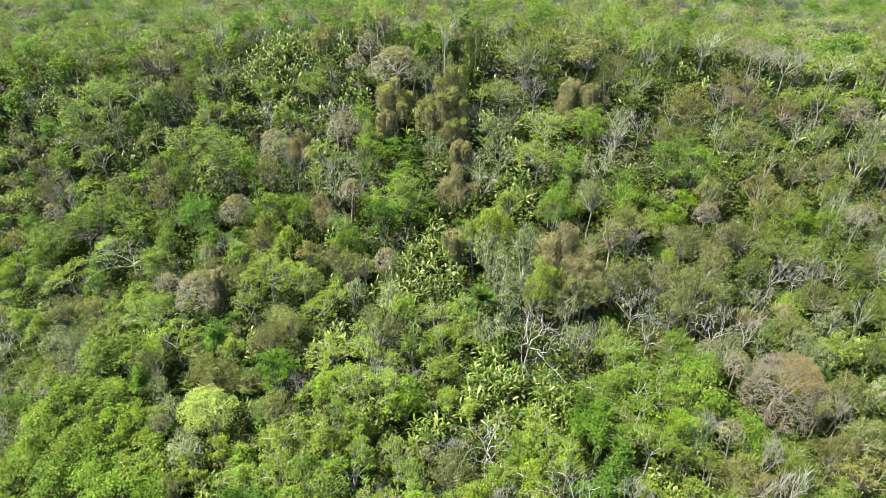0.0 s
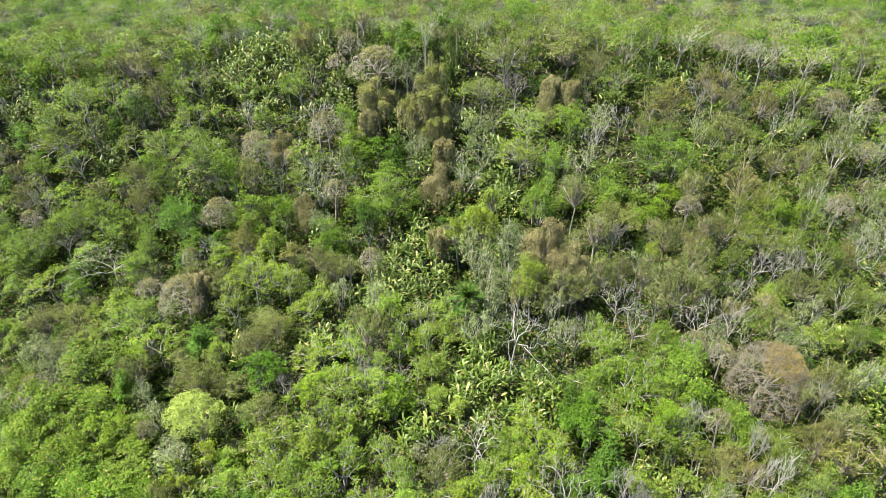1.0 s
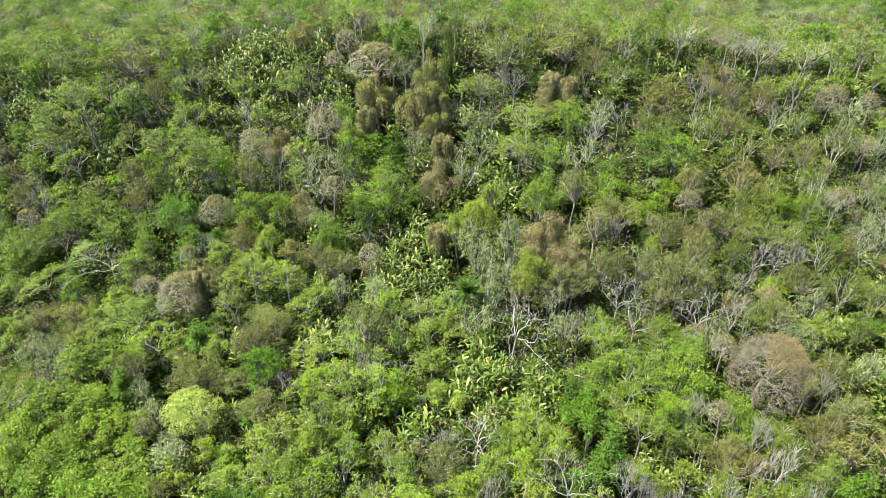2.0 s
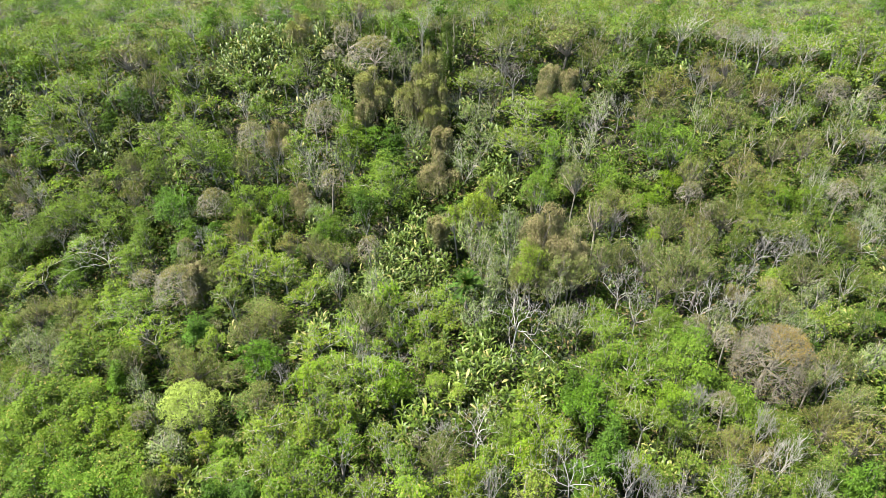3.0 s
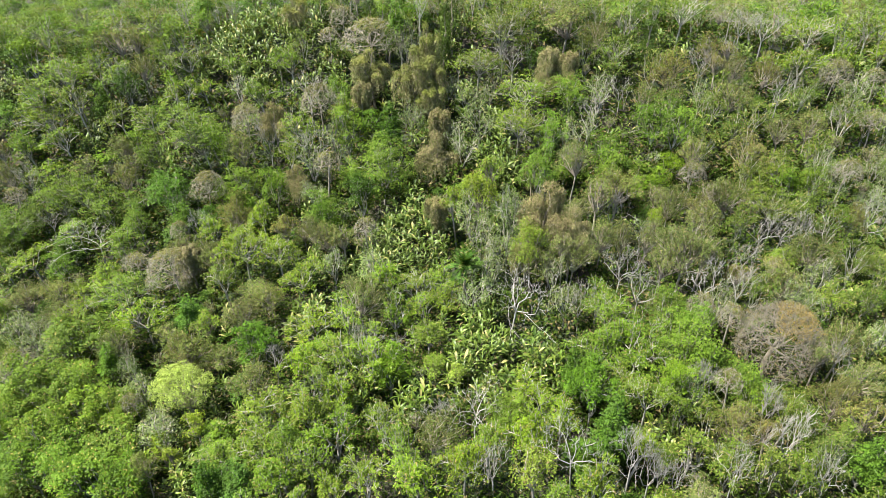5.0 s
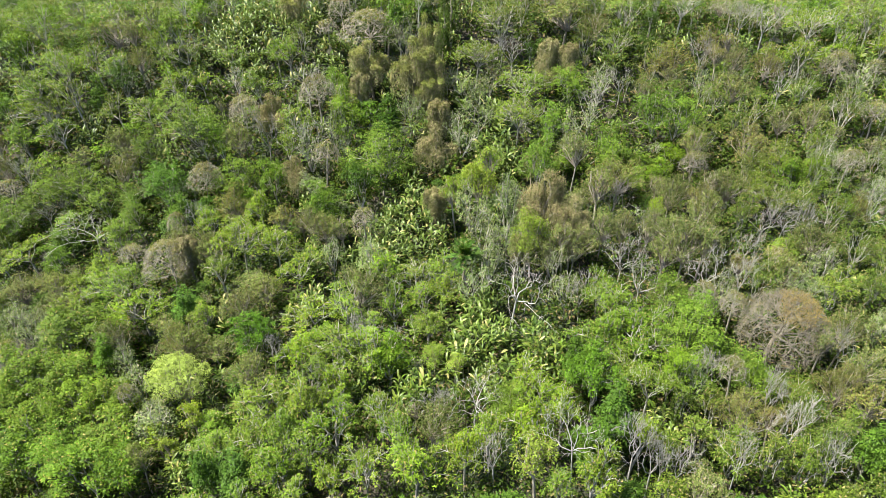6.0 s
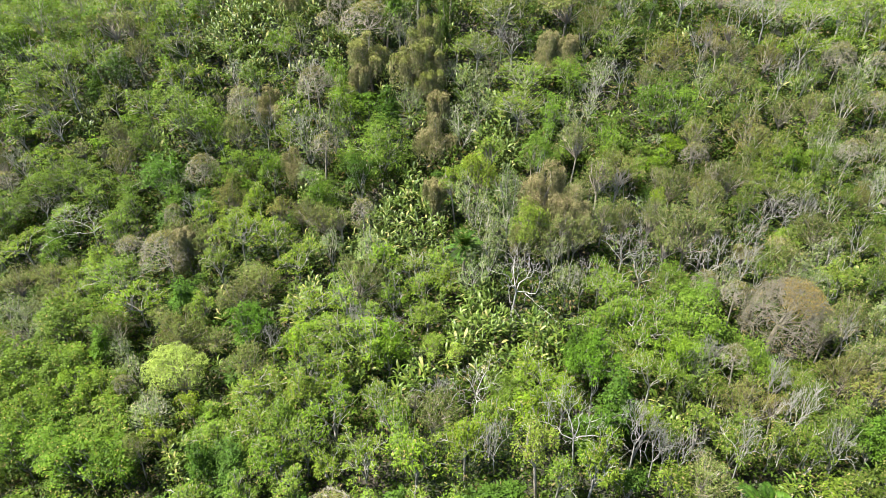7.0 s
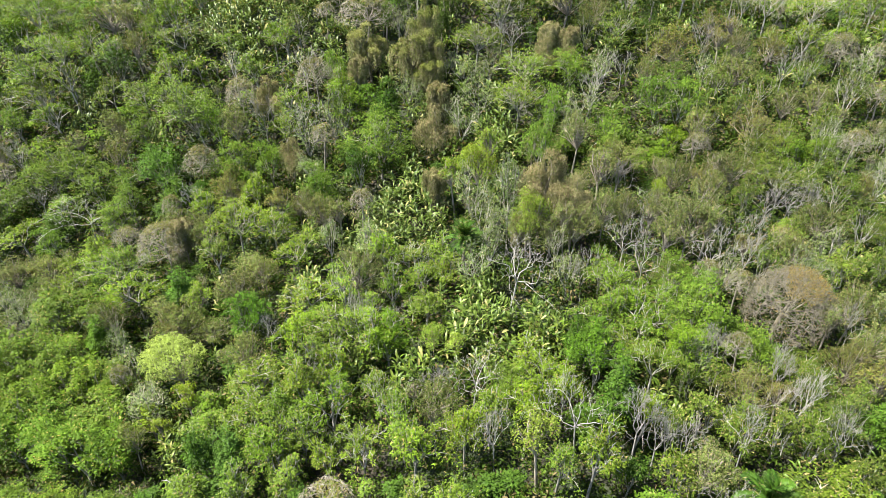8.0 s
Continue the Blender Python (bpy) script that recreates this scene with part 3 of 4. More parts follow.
PLOT["yg"] += [
    (-63.6, 81.3, 7.2, 6.7), (-43.9, 70.6, 9.7, 8.4), (-40.1, 66.1, 7, 7.8), (-50.3, 68.5, 5.6, 8.6),
    (-47.5, 74, 5, 7.9), (-68.6, 81.2, 4.5, 6.8), (-52, 66.6, 4.7, 8.4), (-33.6, 79, 4.6, 8.5),
    (-64.4, 71.8, 4.2, 7.9), (-27.8, 74.4, 9.7, 9.8), (-22.6, 72.9, 5.6, 8.8), (-18.8, 68.6, 6.2, 7.8),
    (-6.9, 65.9, 4.4, 8.6), (-30.1, 70, 5.5, 8.6), (19.3, 56, 6.5, 8.7), (-11.8, 54.2, 7.3, 9.1),
    (-18.8, 47.5, 6.8, 9.2), (-19, 43.3, 5.6, 8.9), (-2.3, 37.4, 4.2, 8.7), (-1.6, 57.3, 4.8, 6.3),
    (-16.5, 39.9, 5, 8.5), (-14.1, 46.4, 4.8, 9), (-15.3, 43.2, 4.6, 8.9), (-16.5, 55.1, 4.7, 7.5),
]
PLOT["yg"] += [
    (8.1, 39.3, 4.7, 11.1), (2.4, 38.7, 4.5, 8.5), (20.5, 49.3, 6.5, 10.6), (19.9, 43.2, 4.9, 10.9),
    (17, 51.3, 4.9, 8.8), (17.5, 37.7, 2.8, 9.2), (4.7, 40.5, 3.3, 8.1), (9.8, 33.5, 2.8, 10.5),
    (19.1, 52.6, 3.7, 8.7), (-52.2, 120.1, 6.3, 11), (-65.5, 101.7, 7, 9.3), (-69, 114, 5.7, 11), (-49.9, 103, 5.9, 9),
]
PLOT["dg"] = [
    (-80.6, 118.1, 6.5, 10.2), (-78.7, 108.6, 6.3, 9.1), (-57.1, 110, 6.2, 9.2), (-61, 106.9, 4, 10.6),
    (-8.5, 94, 4.1, 10.5), (-7.5, 114.2, 5, 13.2), (-43.6, 87.2, 10.4, 9.8), (-33.4, 65.8, 3.7, 7.9),
    (-59.2, 83.2, 4.5, 5.7), (-39.6, 82.8, 4.4, 8.4), (-12.1, 82, 5.9, 9.7), (-16.7, 77.6, 4.1, 8.5),
    (-23.1, 40.8, 3.4, 8.3), (-42.5, 59.8, 3.6, 8.4), (-23.3, 57.9, 5.6, 8.7), (-20.4, 39.7, 3.6, 8.4),
    (15, 44.8, 5.9, 10.1), (15.5, 38.7, 3.8, 11.2), (13.9, 47.6, 3.5, 8.5), (35.9, 34.6, 3.1, 8.2),
]
PLOT["fg"] = [
    (-48.1, 96.3, 5.7, 9), (-38.8, 96.8, 13.1, 13.4), (-35.2, 93.4, 5.5, 11), (-17.9, 103.8, 4.9, 9.4),
    (-15, 94.8, 6.4, 11), (-9, 86.3, 9.9, 11.5), (21.9, 102.8, 7.3, 7.8), (33.8, 93.6, 8.1, 10.7),
    (36.9, 91.9, 8, 10.9), (25.7, 87.6, 6.5, 9.1), (14.2, 81.6, 6.1, 13.9), (17.6, 92.3, 5.4, 9.4),
    (-58.8, 92, 9.4, 9.3), (-63.1, 91.8, 7.6, 7.9), (-69.1, 87.3, 8.4, 8.7), (-53.3, 87.7, 6.4, 8.7),
    (-47.5, 79.3, 6, 8.7), (-66.1, 89.9, 6.6, 7), (-73.8, 91.6, 5.7, 8.9), (-69, 84.6, 5.5, 7.7),
    (-30.6, 87.4, 6.2, 9.1), (-17.1, 80.4, 5.9, 8.9), (-25.9, 86.6, 5.3, 8.8), (-29.8, 83.5, 4.3, 8.5),
]
PLOT["fg"] += [
    (24.9, 84, 4.2, 8.9), (52.7, 78.9, 5.2, 9.6), (25.8, 56.6, 5.5, 9), (50.2, 79.9, 4.1, 8.6),
    (-6, 52.3, 4.2, 8.5), (25.7, 50.2, 6.6, 9.3), (22.6, 44.6, 5, 9.9), (27.8, 47.6, 4.4, 8.6),
    (31, 45.7, 3.8, 7.0), (30.5, 43.4, 3.3, 8.2), (27.9, 53.4, 4.4, 8.8),
]
PLOT["ol"] = [
    (-62.2, 120.4, 9.8, 9.9), (-54.9, 113.7, 5.2, 8.8), (-54.4, 98.6, 4.9, 8.2), (-78.5, 102.4, 4.1, 8.5),
    (-27.1, 111.9, 6.2, 8.3), (-16.4, 98.9, 4.7, 9.8), (-32.6, 93.1, 5.5, 9.9), (-29.5, 113.8, 4.2, 7.5),
    (22.6, 117.1, 13.6, 10.3), (6.6, 108.6, 9, 8.7), (37.3, 107.9, 6.9, 9.2), (19.5, 83.3, 4.9, 12.1),
    (40.1, 122.1, 6.4, 10.4), (28.6, 115.6, 6.2, 8.8), (34, 101.1, 4.8, 8), (51.6, 108.4, 5, 8.6),
    (49.2, 100.9, 7.6, 9.2), (51.5, 86.8, 4.3, 8.1), (38, 85.9, 5.1, 9.3), (38.2, 99.9, 5.6, 9.6),
    (44.3, 97.5, 5.6, 8.9), (58.4, 93.4, 5.4, 9.3), (53.8, 92.8, 5.4, 8.6), (-75.1, 97, 4.9, 8.7),
]
PLOT["ol"] += [
    (-52.2, 91.9, 4.9, 8.6), (-62.6, 74.5, 6.8, 7.1), (-56.9, 74.1, 5.1, 6.8), (-33, 74.6, 5.7, 8.6),
    (-38, 77.1, 4.2, 8.1), (-26.6, 80.8, 4.2, 8.5), (-16.3, 74.4, 4.8, 8.7), (-10.3, 62.8, 6.4, 9.8),
    (-22.9, 65.8, 5.7, 7.8), (-25.8, 62.6, 5.8, 8.8), (-13.8, 74, 4, 8.5), (-18.6, 75.8, 4.1, 8.5),
    (10.8, 67.1, 5.9, 8.3), (17.2, 66.6, 5.1, 8.8), (20.6, 69.4, 5.2, 8.9), (25.7, 79.4, 7.3, 9.4),
    (21.3, 75, 4.6, 11.4), (27, 68.5, 4.4, 8.9), (23.6, 69.5, 4.5, 8.4), (15.3, 66, 3.5, 11.6),
    (13.6, 66.3, 3.6, 8.2), (29.9, 65, 8.4, 11.5), (31.9, 75.7, 6.3, 9.3), (40.5, 77.8, 5.6, 8.7),
]
PLOT["ol"] += [
    (45.1, 83.5, 5.1, 8.1), (50.1, 83.3, 5, 8.3), (47.4, 66, 6.5, 7.8), (40.2, 58.8, 5.3, 8.8),
    (33.6, 69.6, 5.2, 10.4), (27.5, 63.1, 4.9, 9.9), (32.3, 63.8, 4.2, 10.4), (38, 77.5, 4, 8.6),
    (-32.3, 58.9, 6.4, 9.1), (-41.6, 61.4, 5.2, 8.5), (-31.2, 42.8, 3.6, 8.4),
    (-21.6, 52.4, 5.2, 8.6), (-0.8, 42.2, 4.8, 8.2), (41.3, 48.7, 5, 8.7),
    (40.3, 43.6, 4.7, 8.2), (37.9, 46.5, 2.8, 8.3),
]
PLOT["gr"] = [
    
    (-12.6, 113.1, 11.2, 11.5), (-32.3, 98.9, 5.7, 9.9), (-20.5, 101.4, 6.7, 10.1), (-18.5, 120, 5.3, 8.9),
    (-20.3, 116.3, 4.2, 7.7), (54.9, 122.7, 7.6, 8.9), (69.7, 108.1, 6, 9.5), (69.7, 95.3, 4.6, 8.6),
    (77.6, 108.8, 4.1, 8.5), (-38.6, 73.1, 8.1, 8.8), (-37.1, 87.5, 5.4, 8.8), (-39.6, 79.8, 3.4, 8.1),
    (-70.9, 92.1, 3.8, 8.3), (-44.5, 75.4, 4.2, 7.6), (-18, 87.8, 4.4, 9.4), (-10.3, 74.6, 3.6, 8.7),
    (36, 81.4, 4.1, 8.6), (58.5, 80.6, 4.1, 9.2), (29.1, 55.1, 3.2, 8.5), (31.5, 53, 3.1, 8.5),
]
PLOT["gr"] += [
    (-53.3, 59.3, 4.4, 10.7), (-36, 52.1, 2.7, 8.1), (28.2, 44.4, 2.8, 8.2), (-10.1, 34.0, 4.6, 6.0),
]
PLOT["vi"] = [
    (-28, 123, 6.5, 8.8), (-12.3, 107.7, 8.9, 10.2), (-2.3, 108, 5.8, 13.5), (-4.6, 102.9, 8.5, 13.3),
    (-2.3, 100.5, 5.7, 9.6), (-1.3, 103.4, 5.7, 11.2),
]
PLOT["tn"] = [
    (-27.9, 98.5, 5.7, 9.6), (-0.4, 95.1, 4.6, 8.6), (-0.8, 89.5, 6.6, 9.2), (-13.9, 102.9, 3.9, 9.1),
    (19.4, 111.1, 4.1, 6.9), (18.5, 107.1, 5, 7.1), (22.8, 109.7, 4, 6.9), (-36.3, 74.4, 4.5, 8.1),
    (-22.3, 86.1, 5.3, 8.8), (-1.1, 77.8, 3.6, 9.1), (13.1, 70.2, 7.6, 15), (16.7, 68, 5.7, 14.9),
    (10.2, 68.5, 2.9, 12.9),
]
PLOT["ba"] = [
    (-22.8, 103.8, 6.8, 9.8), (-28, 93.5, 5.5, 9.5), (-40.1, 124.9, 5, 6.7), (-20.9, 92.2, 5.5, 9.2),
    (-4, 116.1, 5.1, 13.1), (-35.1, 105.2, 4.5, 8.9), (12.7, 110, 7.1, 7.4), (30.7, 103, 5.4, 6.7),
    (10.8, 111.5, 5.1, 7.4), (24.8, 97.2, 5.6, 7.6), (60.3, 118.9, 9.6, 9.4), (45.4, 107.9, 6, 8.8),
    (56.8, 101.2, 5.7, 9.4), (56.3, 120, 6.4, 8.6), (-53.8, 82.3, 8, 7.4), (-70, 94.9, 4.8, 8.6),
    (-64.1, 88.1, 5.6, 6.1), (-35.7, 80, 4.3, 8.4), (-9.5, 54.7, 3.3, 8.9), (23.8, 74.2, 3.9, 8.6),
    (9, 60.2, 7.9, 9), (16.6, 58.5, 4.4, 7.9), (22.4, 63.9, 5.3, 8.5), (23.8, 59.6, 5.4, 8.6),
]
PLOT["ba"] += [
    (45.6, 71.1, 6.1, 6.5), (31.3, 59.6, 5, 9.1), (34.9, 58.6, 4.6, 8.8), (56.6, 71.6, 5.3, 9.3),
    (42.7, 70.8, 4.6, 6.5), (48.3, 71, 3.8, 6.9), (-19.8, 55, 3.4, 7.9), (-14.2, 50.1, 5.7, 8.9),
    (-13.3, 41.5, 5.4, 8.3), (-10.8, 39.2, 3.3, 6.1), (-3.5, 39.5, 3.3, 8.3), (-16, 40.5, 3.9, 8.1),
    (3.6, 46, 5.7, 6.5), (11.2, 35.3, 4.5, 13.3), (16.2, 35.5, 3.7, 9.6), (17.9, 34.9, 3.2, 8.1),
    (5, 37.7, 3.1, 8.3), (0.4, 44.4, 3.5, 6.8), (26.1, 44.6, 3.1, 8.2), (30, 40.9, 3.4, 8.3),
    (30.8, 37.2, 4, 8.3), (20.4, 34.7, 2.9, 7.2), (25, 34.5, 3.4, 7.7), (39.4, 45.9, 2.3, 7.8),
]
PLOT["ba"] += [
    (31.7, 32.7, 2.8, 8.1),
]
PLOT["sg"] = [
    (-6.3, 111.4, 5.9, 13.6), (-5, 96.7, 5.6, 9.4), (-20.2, 90.4, 5.4, 9.2), (-16.7, 93.5, 4.5, 10.3),
    (4.5, 102.6, 6.8, 7.8), (6.2, 96.6, 8.4, 8.4), (27.3, 105.6, 5.9, 6.9), (23.2, 93.5, 7.3, 8.8),
    (3.2, 90.4, 6.2, 9), (8.5, 104.9, 4.9, 6.5), (68.3, 100.5, 5.7, 9.3), (43.4, 101.1, 4.8, 8.7),
    (73.1, 106.2, 5, 8.9), (-58.4, 68.7, 5.6, 8.2), (-52, 65, 3.9, 8.6), (-60.8, 67.9, 4, 8.4),
    (-19.2, 83.4, 4.3, 8.6), (-9.4, 69, 4.6, 8.8), (-15, 70.2, 3.1, 8.2), (4.3, 73.8, 6.2, 11),
    (9.4, 72.2, 4.5, 13), (8.8, 70.2, 5.3, 9.3), (5.7, 69.7, 4.5, 9), (14.1, 64.5, 4.3, 8.1),
]
PLOT["sg"] += [
    (4, 62.2, 5.7, 8.1), (14.9, 60.7, 4.1, 7.8), (6.4, 66.8, 3.7, 7.7), (39.5, 55.1, 5, 9.7),
    (56.7, 83.6, 4.2, 9), (31.6, 56.8, 3.9, 8.7), (45.4, 61.1, 4.1, 8.1), (-32.2, 47.7, 4.6, 8.6),
    (-54.8, 64.2, 5.8, 9.6), (-36.6, 54.5, 4.1, 8.6), (-39.2, 58.3, 2.9, 8.2),
    (45.4, 50.2, 3.6, 8.4), (24.2, 43.9, 3.3, 8.5),
]
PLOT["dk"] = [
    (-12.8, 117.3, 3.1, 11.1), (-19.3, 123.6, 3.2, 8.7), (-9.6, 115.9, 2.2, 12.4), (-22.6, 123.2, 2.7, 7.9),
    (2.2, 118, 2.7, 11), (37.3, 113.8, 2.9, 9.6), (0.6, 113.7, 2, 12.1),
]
PLOT["br"] = [
    (96.8, 150.1, 5.5, 9.8), (40.1, 107.2, 8.9, 9.8), (57.2, 108.7, 6, 9), (46.9, 88.3, 7.4, 8.7),
    (48.9, 109.7, 4, 8.3), (-31.3, 82.2, 6.5, 9), (-22.6, 77.5, 4.1, 8.5), (54.6, 71.7, 4.5, 9.5),
    (41.5, 63.7, 3.2, 6.6), (34.9, 73.4, 3.8, 9.4), (-32.6, 59.3, 5.6, 8.2), (27.4, 39.6, 5.5, 8.6), (29.1, 37.9, 2.5, 8.1), (37.6, 42.2, 5.0, 8.3), (38.6, 39.2, 3.9, 7.8),
]
PLOT["yb"] = [
    (-3.3, 65.7, 6.7, 7), (-2.5, 62.5, 5.8, 6), (-11.5, 60.4, 5.6, 9.4), (0.4, 63.7, 4.4, 6),
    (-5.9, 60.9, 4.2, 7.7), (18.9, 60, 4.1, 8), (-16.1, 60.7, 7.2, 6.7), (-8, 53.1, 5.8, 9.3),
    (-10.7, 43.9, 5.8, 9.1), (-6, 44.3, 4.4, 8.5), (-4.1, 41.6, 5, 8.7), (-7.3, 38.9, 5.2, 8),
    (-11.5, 49.2, 4.4, 8.6), (8.9, 47.9, 4.9, 6), (12.5, 33.5, 4, 10.9), (11.6, 41.9, 3.2, 10.8),
]
PLOT["ly"] = [
    (5.3, 78.8, 6.9, 11.1), (11.3, 67.4, 6.1, 11.9), (29.1, 72.3, 2.6, 8.5), (7.2, 82.8, 4.2, 9.9),
    (1.7, 76.8, 3.6, 10), (-0.6, 53.5, 4.3, 5.5), (1.7, 51.5, 3.2, 5.3), (8, 35, 4.1, 11.3),
    (-30.6, 62.3, 3.8, 8.4), (-27.4, 47.8, 3.4, 7.4), (-31.4, 46.6, 3.6, 6.6), (-29.2, 44.8, 2.8, 6.4),
]
PLOT["lu"] = [
    (-48, 63.3, 7.2, 9.3), (-50.1, 55.1, 7.6, 11.9), (-45.2, 55, 6.2, 10.5), (-41.7, 52.6, 6.1, 8.8),
    (-50.2, 51.9, 6.1, 10.8), (-44.9, 48.8, 5.8, 10.6), (-36.9, 46.7, 6.3, 8.7), (-46.1, 46, 6.4, 9.2),
    (-37.2, 43.2, 7.3, 9.2), (-37.8, 51.9, 4.7, 8.3), (-41.9, 46.1, 5, 9.1), (-57.5, 61.8, 3.8, 9.6),
    (-51.9, 49.9, 4, 8.6), (-33.1, 42.1, 4.1, 8.5),
]
PLOT["pb"] = [
    (-30.2, 52.8, 7.5, 9.5),
]
PLOT["gd"] = [
    (35.4, 49.8, 9.4, 11.2),
]
PLOT["ba"] += [(-69.2, 69.7, 4.5, 8.5)]
PATCHES = [
    (-35.6, 121, 8.2, 8), (-40.2, 118.4, 3.8, 3.4), (-19.2, 113.2, 4.2, 5), (-24.2, 121.6, 3.2, 3.1),
    (-34.6, 111.2, 4.1, 2.4), (2.8, 121.6, 3.2, 3.3), (0.1, 115.1, 2.3, 3.7), (8.7, 90.6, 3.2, 4.3),
    (-4.6, 82.5, 3, 2.9), (-5.2, 75.5, 5.7, 6.3), (-10.2, 72, 3.2, 2.6), (-17.9, 72.2, 2.8, 2.6),
    (-17.2, 63, 2.9, 3.4), (5.1, 56, 4, 3.4), (6.3, 49.5, 2.8, 2.2), (11.4, 53, 2.3, 3.4),
    (7, 76.7, 2.4, 2.2), (5.4, 60.9, 2.8, 2.8), (58.3, 72.1, 2.5, 4.4), (21.4, 41.2, 1.9, 2.4),
    (-3.1, 48.9, 2.2, 2.3), (-27.8, 43.9, 2.1, 2), (-82.7, 115.6, 3.8, 3.8), (-62, 105.8, 3.6, 4.6),
]
PATCHES += [
    (-46.6, 96, 2.9, 2.3), (56.5, 115.6, 2.1, 2.8), (78.8, 115.1, 2.7, 4.3), (45, 96.3, 2.6, 3.1),
    (48.9, 57.7, 2.7, 2), (46.4, 49.4, 1.2, 5.1), (60.1, 102.3, 3.9, 2.3), (-9.4, 51.9, 1.6, 2.4),
    (33.3, 116.8, 4.2, 2.9), (-8.8, 104.5, 2.0, 3.2), (-7.4, 71.6, 3.2, 3.1), (30, 109.6, 3, 2.5),
    (41.8, 116.7, 4.2, 3), (-19.4, 82.9, 2.6, 1.7), (4.5, 104, 2.2, 3.6), (72.8, 105.8, 2.2, 5.5),
    (-44.5, 115.7, 1.9, 4.5), (10.3, 88.6, 2.0, 4.2), (-14.4, 106.7, 1.8, 3.0), (2.3, 52.5, 2.2, 1.8),
    (-24.5, 107.5, 2.6, 3.2), (-3.2, 96.4, 2.2, 2.6), (8.4, 98.5, 2.4, 3.0),
]

rng = random.Random(11)
taken = []


WOODS = []


def plant(key, x, y, wide, high, joined=False, bush=False):
    size = wide / 2
    near = (140 if y < 75 else 200) if bush else max(y, 120) if joined and y > 20 else y
    best = sorted([q for q in KINDS[key] if q[3] <= near < q[4]], key=lambda q: abs(math.log(q[0] / size)) + rng.uniform(0, 0.35))[0]
    r, h, ob = best[:3]
    s = max(min(size / r, 1.8), 0.5)
    tall = min(max(high / h, 0.55 * s), (1.0 if key in ("tn", "pb", "gd") else 1.2) * s)
    lift = min(max(high - h * tall, -2.0), 4.0 if key in ("vi", "dk", "ba") or (key == "tn" and wide > 5) else 1.6)
    lean = 0.24 * min(max((-x - 20) / 25, 0), 1) if y > 72 and key in ("yg", "yd", "fg", "sg") else 0.0
    turn = Euler((rng.uniform(-0.06, 0.06), rng.uniform(-0.06, 0.06) - lean * rng.uniform(0.4, 1.3), 0)).to_matrix() @ Euler((0, 0, rng.uniform(0, 6.28))).to_matrix()
    m = Matrix.LocRotScale((x, y, land(x, y) + lift), turn.to_quaternion(), (s, s * rng.uniform(0.9, 1.1), tall))
    taken.append((x, y, size, key))
    if joined:
        WOODS.append((ob, m))
    else:
        size_word = "" if key == "gd" else "large " if wide > 6.5 else "small " if wide < 3.3 else "tall " if high > 10.5 else ""
        tagged(copy_thing(ob, m), size_word + ob["label"], group="trees of the hillside forest")


for kind, spots in PLOT.items():
    for x, y, wide, high in spots:
        key = ("fg" if y > 116 else "yg") if kind == "yd" and x < -40 else kind
        if kind == "ol" and y > 80 and (-30 < x < 10 or (x > 20 and int(x * 10) % 2)):
            key = "yg" if x < 10 else "yd"
        if kind == "ba" and -20 < x < 0 and y < 52:
            key = "yb"
        plant(key, x, y, wide * (1.25 if key in ("ba", "lu") else 1.0), high + {"ba": 1.0, "pb": -0.7, "gd": -1.1}.get(key, 0.0))

named = list(taken)
y = -40.0
while y < 262:
    half = 0.635 * max(y, 20) + 22
    gap = 9.0 if y < 20 else 4.3 if y < 130 else 5.8 if y < 175 else 8.5
    x = -half - 8
    while x < half:
        px, py = x + rng.uniform(-1.2, 1.2), y + rng.uniform(-1.2, 1.2)
        x += gap
        wide = rng.uniform(3.4, 6.0) if 20 <= y < 130 else rng.uniform(5.5, 8.0) if y < 175 else rng.uniform(8.0, 11.5)
        if (px + 25.6) ** 2 + (py - 52) ** 2 < 18:
            continue
        if any(abs(px - a) < b + 0.8 and abs(py - c) < d + 0.8 for a, c, b, d in PATCHES):
            continue
        if any((px - a) ** 2 + (py - c) ** 2 < ((0.56 if py < 70 else 0.62) * (q + wide / 2)) ** 2 for a, c, q, k in taken):
            continue
        near = sorted(named, key=lambda q: (q[0] - px) ** 2 + (q[1] - py) ** 2)[:4]
        key = rng.choice([q[3] for q in near])
        if key in ("pb", "gd", "dk", "vi", "tn", "gr") or (key in ("ba", "ly") and rng.random() < 0.75) or (py > 128 and rng.random() < 0.75):
            key = rng.choice(("yg", "ol", "yd", "fg", "sg", "yd") if py < 128 else ("yg", "fg", "yd", "ol", "dg", "dg", "yd"))
        if key in ("yg", "ol") and -22 < px < 26 and py < 62 and rng.random() < 0.5:
            key = "yb"
        plant(key, px, py, wide, rng.uniform(4.8, 7.4) if py < 110 else rng.uniform(4.2, 9.4), py > 92 or py < 16)
    y += gap * 0.9

